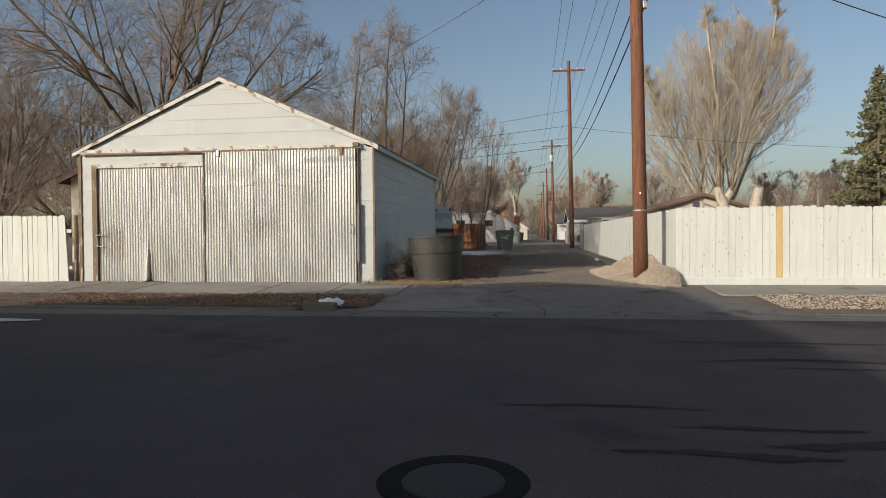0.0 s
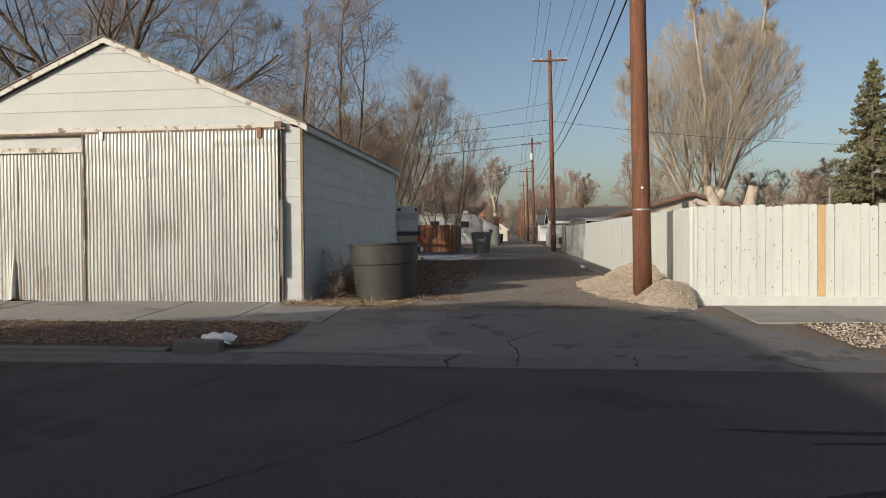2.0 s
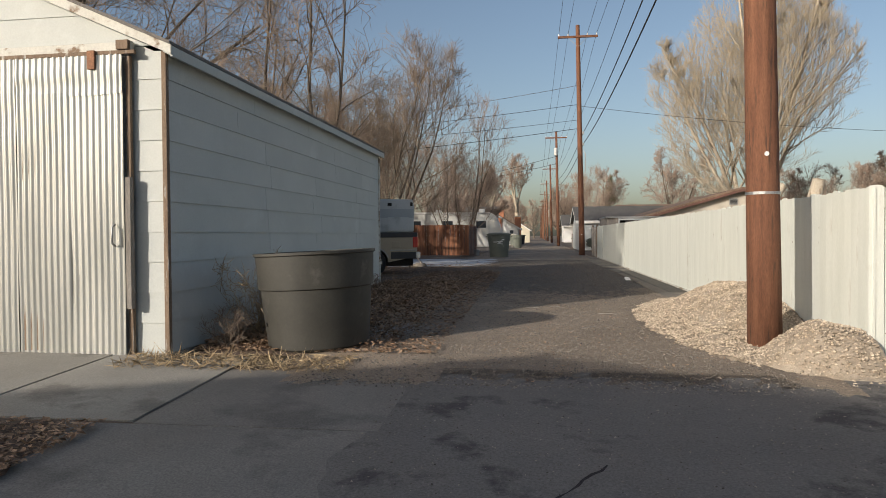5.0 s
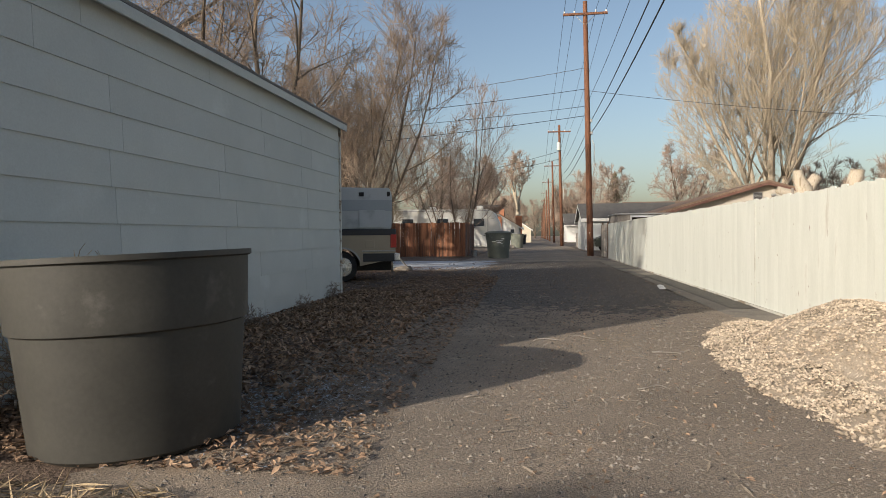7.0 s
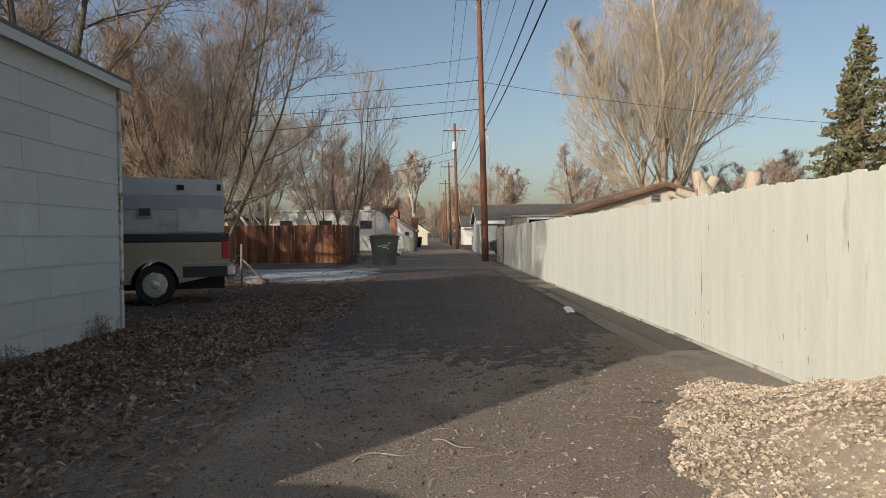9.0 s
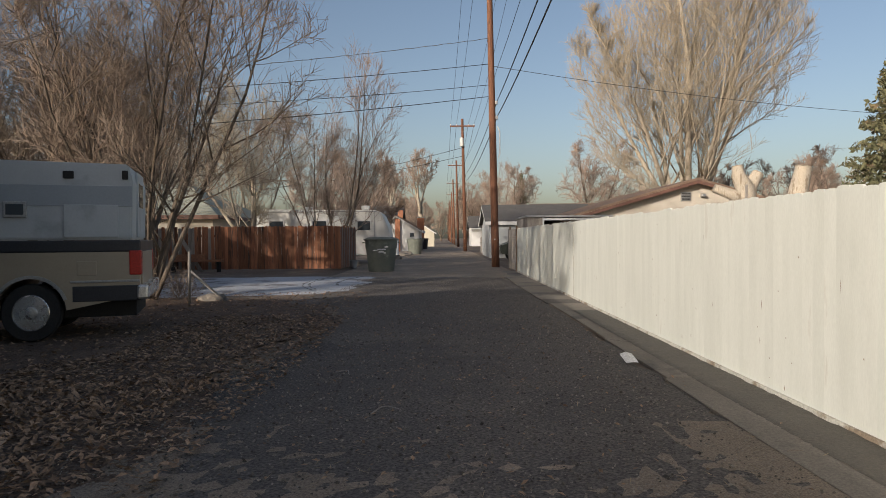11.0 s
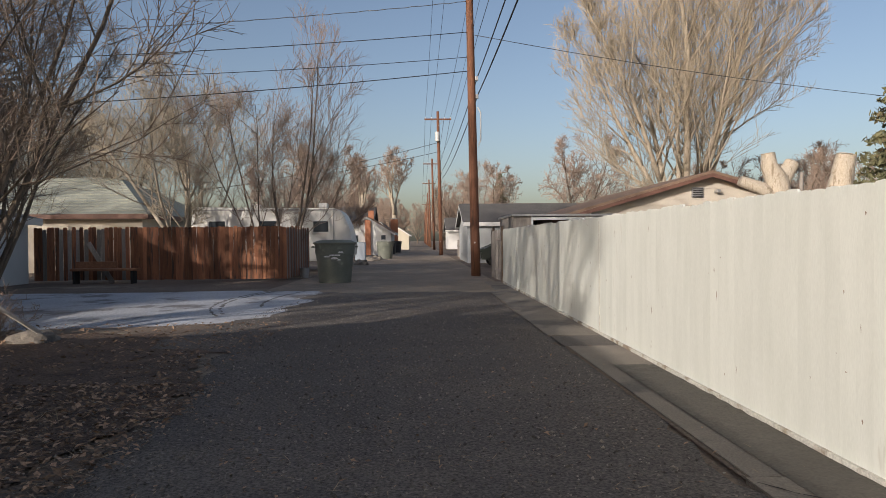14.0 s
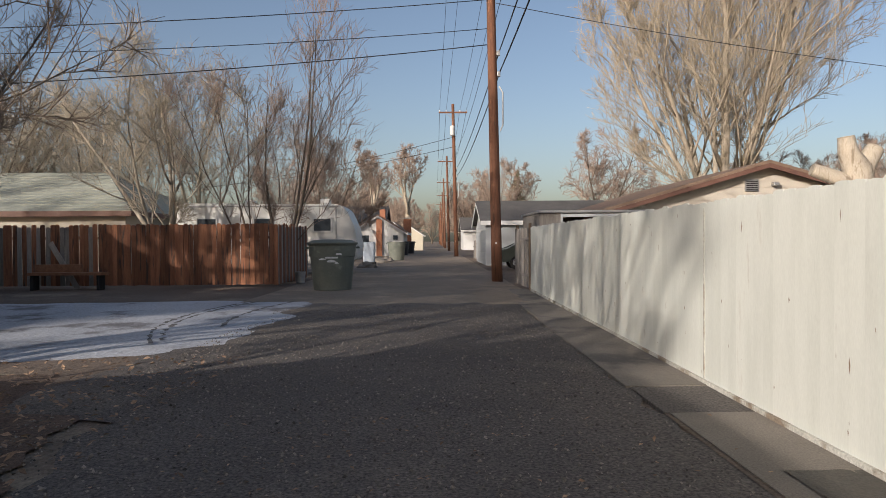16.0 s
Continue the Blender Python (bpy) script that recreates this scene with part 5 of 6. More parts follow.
prism(bm, [(-4.96 + 0.50 * math.cos(a), 0.66 + 0.50 * math.sin(a)) for a in np.linspace(0.35, math.pi - 0.1, 15)] + [(-4.96 + 0.455 * math.cos(a), 0.66 + 0.455 * math.sin(a)) for a in np.linspace(math.pi - 0.1, 0.35, 15)], "y", Y0 - 0.015, Y0 + 0.03)
part("wheel_lip", bm, M_STEEL, truck, "bright wheel arch lip")
bm = bmesh.new()
prism(bm, [(-8.95, 1.46), (-6.6, 1.46), (-6.6, 2.1), (-7.9, 2.1), (-8.2, 1.6), (-8.95, 1.55)], "y", Y0 + 0.05, Y1 - 0.05)
part("cab", bm, M_TRUCKDARK, truck)
boxed("chassis", (-8.7, -3.6, Y0 + 0.3, Y1 - 0.3, 0.55, 0.87), M_DARK, truck)
for x in (-8.1, -4.96):
    wheel(truck, x, Y0 + 0.14, 0.66, 0.385, 0.24)
    wheel(truck, x, Y1 - 0.14, 0.66, 0.385, 0.24).matrix_basis = pose(x, Y1 - 0.14, 0.66, -90)
camper = thing("truck_camper", "white slide-in truck camper with grey band", "camper shell")
bm = bmesh.new()
prism(bm, [(-8.4, 2.12), (-6.55, 2.12), (-6.55, 1.625), (-3.62, 1.625), (-3.60, 2.45), (-3.66, 2.66), (-8.3, 2.72), (-8.45, 2.5)], "y", Y0 + 0.02, Y1 - 0.02)
bmesh.ops.bevel(bm, geom=list(bm.edges), offset=0.025, segments=2, affect="EDGES")
part("shell", bm, M_CAMPER, camper)
boxed("band", (-8.3, -3.605, Y0 + 0.006, Y0 + 0.03, 2.08, 2.36), M_CAMPERGREY, camper, "pale blue-grey side band", 0.004)
boxed("access_panel", (-4.52, -3.80, Y0 - 0.004, Y0 + 0.03, 1.66, 2.10), M_CAMPER, camper, "white access panel", 0.006)
f = boxed("vent_frame", (-5.28, -4.98, Y0 - 0.02, Y0 + 0.03, 1.92, 2.14), M_STEEL, camper, "small square vent", 0.01)
boxed("vent_pane", (-5.24, -5.02, Y0 - 0.026, Y0 - 0.014, 1.96, 2.10), M_GLASS, f, bevel=0.0)
boxed("marker_light", (-4.52, -4.38, Y0 - 0.02, Y0 + 0.03, 2.45, 2.55), M_DARK, camper, "dark marker lamp", 0.01)
boxed("marker_light", (-3.74, -3.66, Y0 - 0.02, Y0 + 0.03, 2.45, 2.57), M_DARK, camper, "dark marker lamp", 0.01)
f = boxed("rear_door", (-3.615, -3.585, Y0 + 0.55, Y1 - 0.55, 1.66, 2.6), M_CAMPER, camper)
boxed("rear_window", (-3.59, -3.578, Y0 + 0.7, Y1 - 0.7, 2.1, 2.45), M_GLASS, f, bevel=0.0)
for ob in (truck, camper):
    ob.matrix_basis = Matrix.Translation((-3.2, 28.35, 0)) @ pose(0, 0, 0, 0, 0, 19) @ Matrix.Diagonal((0.92, 1, 1, 1)) @ Matrix.Translation((3.2, -28.35, 0)) @ NEAR
# the rutted yard on which the truck stands, a little above the alley
v = [(x, y, 0.27 + 0.09 * min(1, max(0, (-2.5 - x) / 0.8)) * min(1, max(0, (y - 25.5) / 1.6)) * min(1, max(0, (35.0 - y) / 1.5)) + 0.012 * noise.noise(Vector((x * 1.3, y * 1.3, 7)))) for y in np.linspace(25.2, 35.2, 41) for x in np.linspace(-13.0, -2.2, 44)]
kind(finish("yard_dirt", v, [(j * 44 + i, j * 44 + i + 1, j * 44 + i + 45, j * 44 + i + 44) for j in range(40) for i in range(43)], M_LITTER, smooth=True), "dark leaf-strewn yard dirt under the truck", "yard")


# ---- stones, leaves and litter ----
def stones(name, places, mat, label, category, seed, lo, hi):
    r = np.random.RandomState(seed)
    dirs = np.array([(1, 0, 0), (-0.5, 0.87, 0), (-0.5, -0.87, 0), (0.1, 0.1, 0.75), (0, 0, -0.6)])
    tri = [(0, 1, 3), (1, 2, 3), (2, 0, 3), (1, 0, 4), (2, 1, 4), (0, 2, 4)]
    v, f = [], []
    for x, y, z in places:
        s = r.uniform(lo, hi)
        a = r.uniform(0, 6.28)
        c, q = math.cos(a), math.sin(a)
        m = dirs * (s * r.uniform(0.7, 1.3, (5, 1))) * np.array((1, r.uniform(0.6, 1), r.uniform(0.6, 1)))
        m = m @ np.array(((c, q, 0), (-q, c, 0), (0, 0, 1)))
        i = len(v)
        v += [tuple(p + (x, y, z)) for p in m]
        f += [(i + a0, i + b0, i + c0) for a0, b0, c0 in tri]
    return tagged(finish(name, v, f, mat), label, category, kind="stuff")


def heap_z(x, y):
    a = 0.50 * max(0.0, 1 - ((x - 3.05) / 1.0) ** 2 - ((y - 18.9) / 2.3) ** 2)
    b = 0.40 * max(0.0, 1 - ((x - 2.98) / 0.66) ** 2 - ((y - 15.85) / 0.66) ** 2)
    c = 0.16 * max(0.0, 1 - ((x - 2.8) / 1.2) ** 2 - ((y - 18.5) / 3.2) ** 2)
    return max(0.0, max(a, b, c) + (0.07 * noise.noise(Vector((x * 1.7, y * 1.7, 9))) + 0.03 * noise.noise(Vector((x * 5, y * 5, 4))) if max(a, b, c) > 0 else 0.0))


v, f = [], []
nx, ny = 26, 60
for j in range(ny + 1):
    for i in range(nx + 1):
        x, y = 1.4 + 1.9 * i / nx, 14.9 + 6.9 * j / ny
        h = heap_z(x, y)
        v.append((x, y, ground_z(y) + (h + 0.03 * noise.noise(Vector((x * 4, y * 4, 0))) * min(1, h * 8) if h > 0 else -0.03)))
for j in range(ny):
    for i in range(nx):
        k = j * (nx + 1) + i
        f.append((k, k + 1, k + nx + 2, k + nx + 1))
tagged(finish("gravel_heap", v, f, M_STONE, smooth=True), "heap of pale pinkish landscape gravel round the pole foot", "gravel", kind="stuff")
r = np.random.RandomState(5)
spots = []
while len(spots) < 17000:
    x, y = r.uniform(1.4, 3.28), r.uniform(14.9, 21.8)
    h = heap_z(x, y)
    if h > 0.01 or r.uniform() < 0.25 * math.exp(-((x - 2.9) / 0.9) ** 2 - ((y - 18.3) / 2.6) ** 2):
        spots.append((x, y, ground_z(y) + h + 0.008))
stones("gravel_stones", spots, M_STONE, "loose pale pinkish gravel stones on the heap", "gravel", 6, 0.009, 0.023)
stones("verge_gravel", [(x, y, ground_z(y) + 0.015) for x, y in [(4.3 + 9.5 * r.uniform() ** 1.2, r.uniform(12.0, 13.8)) for _ in range(6000)]], M_STONE, "pale gravel spread over the verge", "gravel", 7, 0.01, 0.024)
stones("alley_pebbles", [(x, y, ground_z(y) + 0.015) for x, y in zip(r.uniform(-2.0, 2.65, 30000), 14.6 + 27 * r.uniform(0, 1, 30000) ** 1.3)], M_PEBBLE, "small loose stones on the alley surface", "gravel", 8, 0.004, 0.013)
stones("alley_pebbles", [(x, y, ground_z(y) + 0.016) for x, y in zip(r.uniform(-2.0, 2.4, 9000), 14.7 + 26 * r.uniform(0, 1, 9000) ** 1.5)], M_PEBBLE, "loose stones of the gravelly alley mouth", "gravel", 11, 0.009, 0.02)
stones("ramp_grit", [(x, y, ground_z(y) + 0.016) for x, y in zip(r.uniform(-1.0, 3.2, 1500), r.uniform(11.6, 15.2, 1500))], M_PEBBLE, "grit on the asphalt ramp", "gravel", 9, 0.005, 0.012)


def scraps(name, n, area, size, mat, label, category, seed, lift=0.015, thin=0.55, curl=0.5):
    r = np.random.RandomState(seed)
    v, f = [], []
    for _ in range(n):
        x, y = area(r)
        s = size * r.uniform(0.6, 1.4)
        a = r.uniform(0, 6.28)
        u = np.array((math.cos(a), math.sin(a), r.normal(0, curl * 0.5))) * s
        w = np.array((-math.sin(a), math.cos(a), r.normal(0, curl * 0.5))) * s * thin
        c = np.array((x, y, ground_z(y) + lift + r.uniform(0, 0.03) * curl))
        i = len(v)
        v += [c - u, c - w * 0.9 + (0, 0, curl * s * thin * 0.6), c + u, c + w + (0, 0, curl * s * thin * 0.6)]
        f += [(i, i + 1, i + 2), (i, i + 2, i + 3)]
    return tagged(finish(name, v, f, mat), label, category, kind="stuff")


scraps("dead_leaves", 20000, lambda r: ((-3.55 + 2.7 * r.uniform() ** 1.6), 15.9 + 15 * r.uniform() ** 1.2), 0.027, M_LEAF, "dead brown leaves along the garage wall", "leaves", 21, 0.03)
scraps("dead_leaves", 9000, lambda r: ((-3.6 + 2.2 * r.uniform() ** 1.4), 16.2 + 9.5 * r.uniform()), 0.025, M_LEAF, "large curled dead leaves along the garage wall", "leaves", 31, 0.05, 0.6, 0.9)
scraps("wood_chips", 170, lambda r: (r.normal(0.8, 0.9), 15.0 + 6.5 * r.uniform()), 0.035, M_CHIP, "pale wood chips scattered on the alley", "wood chips", 32, 0.024, 0.16, 0.15)
scraps("wood_chips", 45, lambda r: (r.normal(0.7, 0.8), 15.2 + 6.0 * r.uniform()), 0.075, M_CHIP, "pale broken sticks scattered on the alley", "wood chips", 33, 0.026, 0.12, 0.12)
scraps("frost", 2600, lambda r: (-1.75 + r.normal(0, 0.28), 17.3 + r.normal(0, 0.5)), 0.010, M_SNOW, "specks of frost on shaded gravel", "frost", 34, 0.03, 0.7, 0.3)
scraps("dead_leaves", 7000, lambda r: (-2.9 - 7 * r.uniform() ** 1.3, r.uniform(11.65, 13.4)), 0.026, M_LEAF, "dead brown leaves on the verge", "leaves", 22, 0.045)
scraps("dead_leaves", 3500, lambda r: (-6 + 5 * r.uniform(), r.uniform(25.5, 35)), 0.03, M_LEAF, "dead leaves under the bare tree", "leaves", 23, 0.085)
scraps("straw", 1100, lambda r: (r.normal(0.6, 1.2), r.uniform(15, 29)), 0.045, M_STRAW, "dry straw and plant stalks on the alley", "straw", 24, 0.02, 0.05, 0.15)
scraps("straw", 900, lambda r: (-4.0 + 2.4 * r.uniform(), r.uniform(15.0, 15.6)), 0.09, M_STRAW, "dry grass at the garage corner", "straw", 25, 0.03, 0.06, 1.0)
scraps("straw", 900, lambda r: (-12 + 3.2 * r.uniform(), r.uniform(12.3, 15.4)), 0.1, M_STRAW, "dry grass stalks by the garage", "straw", 26, 0.03, 0.05, 0.5)
scraps("straw", 900, lambda r: (-3.4 + 2.6 * r.uniform(), r.uniform(16.5, 30)), 0.10, M_STRAW, "dry stalks among the leaves", "straw", 27, 0.04, 0.022, 0.4)
scraps("dead_leaves", 1800, lambda r: (r.normal(0.4, 1.1), 14.8 + 18 * r.uniform()), 0.018, M_LEAF, "scattered leaf scraps on the alley", "leaves", 28, 0.02)
scraps("straw", 260, lambda r: (0.75 + r.normal(0, 0.28), 20.0 + r.normal(0, 0.35)), 0.05, M_STRAW, "wisps of straw in the alley", "straw", 29, 0.022, 0.05, 0.2)
paper = thing("paper_scrap", "crumpled white paper lying at the alley edge", "litter", (2.55, 26.62, 0.33), rz=12)
finish("sheet", [(-0.10, -0.10, 0.0), (0.0, -0.12, 0.015), (0.10, -0.10, 0.0), (0.11, 0.02, 0.05), (0.10, 0.12, 0.10), (0.0, 0.13, 0.13), (-0.10, 0.12, 0.10), (-0.11, 0.0, 0.06), (0.01, 0.0, 0.075)],
       [(k, (k + 1) % 8, 8) for k in range(8)], M_PAPER, paper).scale = (0.68, 0.68, 0.68)

# snow patch
v, f = [], []
for j in range(40):
    for i in range(60):
        v.append((-11.0 + 9.6 * i / 59, 34.8 + 8.0 * j / 39, 0.0))
keep = []
for k, (x, y, _) in enumerate(v):
    edge = min((x + 11.0) / 2, (-1.4 - 0.35 * (y < 37) * (37 - y) - x) / 0.9, (y - 35.2 - 0.25 * (x + 6) * (x > -6)) / 0.8, (42.6 - y) / 0.8)
    d = edge + 0.8 * noise.noise(Vector((x * 0.7, y * 0.9, 3))) - 0.15
    v[k] = (x, y, 0.3 + max(-0.03, min(0.035, 0.05 * d)) + 0.006 * noise.noise(Vector((x * 5, y * 5, 1))))
    keep.append(d > -0.5)
for j in range(39):
    for i in range(59):
        k = j * 60 + i
        q = (k, k + 1, k + 61, k + 60)
        if any(keep[n] for n in q):
            f.append(q)
tagged(finish("snow_patch", v, f, M_SNOW, smooth=True), "thin trampled patch of old snow on a driveway", "snow", kind="stuff")


# ---- smaller things, from the street inwards ----
def crack(points, width, seed, parent_label="thin dark crack in the paving", lift=0.006, mat=M_ROADSTAIN):
    r = random.Random(seed)
    line = []
    for (x0, y0), (x1, y1) in zip(points, points[1:]):
        n = max(2, int(math.hypot(x1 - x0, y1 - y0) / 0.09))
        line += [(x0 + (x1 - x0) * k / n + r.uniform(-0.02, 0.02), y0 + (y1 - y0) * k / n + r.uniform(-0.02, 0.02)) for k in range(n)]
    line.append(points[-1])
    v, f = [], []
    for k, (x, y) in enumerate(line):
        a, b = line[max(0, k - 1)], line[min(len(line) - 1, k + 1)]
        d = math.hypot(b[0] - a[0], b[1] - a[1]) + 1e-6
        w = width * r.uniform(0.2, 0.9) / 2
        nx, ny = -(b[1] - a[1]) / d * w, (b[0] - a[0]) / d * w
        v += [(x + nx, y + ny, ground_z(y) + lift), (x - nx, y - ny, ground_z(y) + lift)]
    f = [(2 * k, 2 * k + 1, 2 * k + 3, 2 * k + 2) for k in range(len(line) - 1)]
    return tagged(finish("crack", v, f, mat), parent_label, "crack", kind="structure")


crack([(-3.4, 9.1), (-2.9, 9.7), (-2.75, 10.4)], 0.025, 1, lift=0.005)
crack([(-6.4, 11.0), (-5.2, 11.15), (-4.4, 10.9)], 0.03, 2, lift=0.008)
crack([(-3.6, 10.76), (-2.2, 10.78), (-0.6, 10.72)], 0.018, 3, lift=0.008)
crack([(-2.7, 11.45), (-1.6, 11.7), (-0.7, 11.62)], 0.028, 4, lift=0.016)
crack([(-0.55, 10.7), (-0.6, 11.1), (-0.45, 11.5)], 0.05, 5, lift=0.012)
crack([(-0.4, 11.42), (0.8, 11.5), (2.2, 11.45), (4.5, 11.5)], 0.014, 6, lift=0.018)
crack([(0.2, 10.8), (0.25, 11.4), (0.1, 12.2), (0.6, 13.0)], 0.03, 7, lift=0.018)
crack([(1.5, 10.85), (1.55, 11.4)], 0.04, 8, lift=0.01)
crack([(3.0, 11.4), (3.35, 10.8)], 0.05, 9, lift=0.01)
crack([(-3.0, 5.2), (-2.2, 6.6), (-0.9, 8.2), (-0.2, 9.6)], 0.018, 10, lift=0.005)
crack([(1.2, 12.6), (2.2, 12.2), (3.4, 12.4)], 0.022, 11, lift=0.018)
crack([(2.72, 28.2), (3.0, 27.9), (3.4, 28.1)], 0.02, 12, lift=0.02)

washed_patch("damp_silt", 2.92, 3.36, 23.2, 31.6, M_DAMP, "dark damp silt along the fence foot", "silt", 1.0, 0.05, 8, 0.014, 0.013, 0.16)
bow = np.polyfit((42.4, 40.5, 38.1, 36.7, 35.7), (-2.87, -3.3, -3.17, -2.79, -2.2), 3)
for k, (off, y_end) in enumerate(((0.0, 36.4), (0.17, 36.7), (0.95, 38.0))):
    crack([(float(np.polyval(bow, y)) + off, y) for y in np.linspace(42.2, y_end, 16)], 0.12, 20 + k, "dark tyre track through the thin snow", 0.036, M_GUTTER)

def tar_blot(x0, x1, y0, y1, seed, label):
    r = random.Random(seed)
    n = int((x1 - x0) / 0.05)
    v = []
    for k in range(n + 1):
        t = k / n
        x = x0 + (x1 - x0) * t
        w = math.sin(math.pi * t) ** 0.6 * (0.55 + 0.45 * noise.noise(Vector((x * 3, seed, 0)))) * (y1 - y0) / 2
        y = (y0 + y1) / 2 + (y1 - y0) * 0.8 * noise.noise(Vector((x * 0.9, seed, 5))) + r.uniform(-0.01, 0.01)
        v += [(x, y - max(0.004, w + r.uniform(-0.012, 0.012)), ground_z(y) + 0.005), (x, y + max(0.004, w + r.uniform(-0.012, 0.012)), ground_z(y) + 0.005)]
    return tagged(finish("tar_streak", v, [(2 * k, 2 * k + 2, 2 * k + 3, 2 * k + 1) for k in range(n)], M_ROADSTAIN), label, "tar streak", kind="structure")


for k, (x0, x1, y0, y1) in enumerate(((1.6, 4.6, 8.55, 8.68), (2.2, 3.4, 8.3, 8.38), (1.7, 5.6, 7.35, 7.58), (2.4, 4.0, 7.0, 7.12), (0.5, 1.9, 4.25, 4.45), (1.5, 3.2, 4.5, 4.75), (1.0, 2.3, 4.85, 4.98), (-0.3, 1.4, 5.35, 5.47), (2.6, 3.3, 5.2, 5.32))):
    tar_blot(x0, x1, y0, y1, k + 1, "dark oily streak on the street")
street_snow = tagged(finish("snow_remnant", [(-9.6 + 1.6 * math.cos(a) * (1 + 0.2 * math.sin(3 * a)), 9.75 + 0.32 * math.sin(a), 0.055) for a in np.linspace(0, 2 * math.pi, 24, endpoint=False)] + [(-9.6, 9.75, 0.075)],
                           [(k, (k + 1) % 24, 24) for k in range(24)], M_SNOW), "thin old snow remnant on the street", "snow", kind="stuff")

# plastic bag on the loose kerb stone
bag = thing("plastic_bag", "crumpled white plastic bag on the kerb", "litter", (-3.62, 11.78, 0.10))
bm = bmesh.new()
bmesh.ops.create_icosphere(bm, subdivisions=3, radius=1.0)
for q in bm.verts:
    k = 1 + 0.35 * noise.noise(q.co * 2.2) + 0.12 * noise.noise(q.co * 6)
    q.co = Vector((q.co.x * 0.23 * k, q.co.y * 0.13 * k, max(0.0, (q.co.z * 0.6 + 0.5) * 0.13 * k)))
part("bag", bm, M_PAPER, bag)
finish("strap", [(0.1, -0.12, 0.06), (0.24, -0.2, 0.03), (0.26, -0.17, 0.035), (0.12, -0.09, 0.07)], [(0, 1, 2, 3)], M_PAPER, bag)


def dry_bush(at, size, seed, label, mat=M_TWIG):
    b = thing("dry_weed", label, "weed", at, "dry weeds")
    wood, fine = bare_tree(seed=seed, height=size, radius=0.008, crown=(0, 0, size * 0.4, size * 0.75, size * 0.62), stems=14, spread=1.1, lift=0.1, rise=0.1, counts=(4, 3, 2), lens=(0.5, 0.5, 0.5), angle=0.7, twig=0.0025, first=0.1, wobble=0.2)
    finish("growth", *tubes(wood + fine), mat, b)
    return b


bush = dry_bush((-3.25, 17.0, 0.24), 0.55, 4, "dead brown weeds against the garage wall")
for x, y, s, a in ((-3.35, 17.9, 1.0, 40), (-2.95, 17.3, 0.9, 100), (-3.4, 18.8, 0.6, 170), (-3.45, 20.6, 0.55, 200), (-3.4, 22.4, 0.5, 250), (-3.5, 24.2, 0.6, 20), (-3.3, 16.2, 0.75, 300)):
    copy_thing(bush, pose(x, y, 0.26, 0, 0, a) @ Matrix.Scale(s, 4))
stalk = dry_bush((-3.3, 17.0, 0.3), 1.0, 9, "tall dry weed stalk by the garage wall", M_STRAW)
for x, y, s, a in ((-6.6, 33.2, 1.6, 0), (-5.4, 33.0, 1.4, 80), (-6.1, 34.6, 1.8, 160), (-5.0, 34.2, 1.3, 240), (-6.9, 34.2, 1.7, 310)):
    copy_thing(bush, pose(x, y, 0.28, 0, 0, a) @ Matrix.Scale(s * 0.95, 4))
# curled sticks lying on the alley
for k, (x, y, ln, a) in enumerate(((0.15, 19.9, 0.5, 25), (0.55, 20.1, 0.45, -20), (1.3, 19.3, 0.5, 10), (-0.4, 17.6, 0.4, 60), (0.9, 17.9, 0.35, -5), (0.2, 24.8, 0.4, 20), (-0.3, 26.2, 0.35, -30), (0.8, 31.2, 0.3, 80), (-1.2, 19.5, 0.6, 35), (-1.6, 20.8, 0.5, -15))):
    ln *= 0.6
    c, s = math.cos(math.radians(a)), math.sin(math.radians(a))
    pts = [np.array((x + c * ln * (t - 0.5) - s * 0.06 * math.sin(5 * t + k), y + s * ln * (t - 0.5) + c * 0.06 * math.sin(5 * t + k), ground_z(y) + 0.02 + 0.015 * math.sin(3 * t))) for t in np.linspace(0, 1, 7)]
    tagged(finish("stick", *tubes([(pts, np.linspace(0.006, 0.003, 7), 5)]), M_GREYWOOD, smooth=True), "dry broken stick on the alley", "stick", "fallen sticks")

# post and leaning brace by the clump of stems
gate_post = thing("gate_post", "thin grey steel post with leaning brace", "post", (-4.3, 32.8, 0.28))
rod("post", [(0, 0, 0), (0.01, 0, 1.1)], 0.03, M_GREYWOOD, gate_post)
rod("brace", [(0.02, 0, 0.72), (0.45, 0.75, 0.06)], 0.028, M_GREYWOOD, gate_post)
rock = thing("rock", "rounded brown rock beside the post", "rock", (-4.05, 33.5, 0.27))
bm = bmesh.new()
bmesh.ops.create_icosphere(bm, subdivisions=3, radius=1.0)
for q in bm.verts:
    k = 1 + 0.3 * noise.noise(q.co * 1.5) + 0.08 * noise.noise(q.co * 5)
    q.co = Vector((q.co.x * 0.33 * k, q.co.y * 0.24 * k, max(0.0, (q.co.z + 0.35) * 0.17 * k)))
part("stone", bm, M_STRIP, rock)

# odds and ends along the cedar fence
bench = thing("old_bench", "dark rusty plank bench against the fence", "bench", (-9.4, 46.9, 0.28))
boxed("seat", (-1.0, 1.1, -0.2, 0.2, 0.42, 0.5), M_RUST, bench)
boxed("backrest", (-1.0, 0.35, 0.16, 0.22, 0.5, 0.72), M_RUST, bench)
for x in (-0.9, 0.95):
    boxed("leg", (x - 0.04, x + 0.04, -0.16, 0.16, 0.0, 0.42), M_DARK, bench)
board = thing("board", "grey board leaning against the cedar fence", "board", (-9.85, 47.3, 0.28))
b = boxed("plank", (-0.08, 0.08, -0.012, 0.012, 0, 1.6), M_GREYWOOD, board)
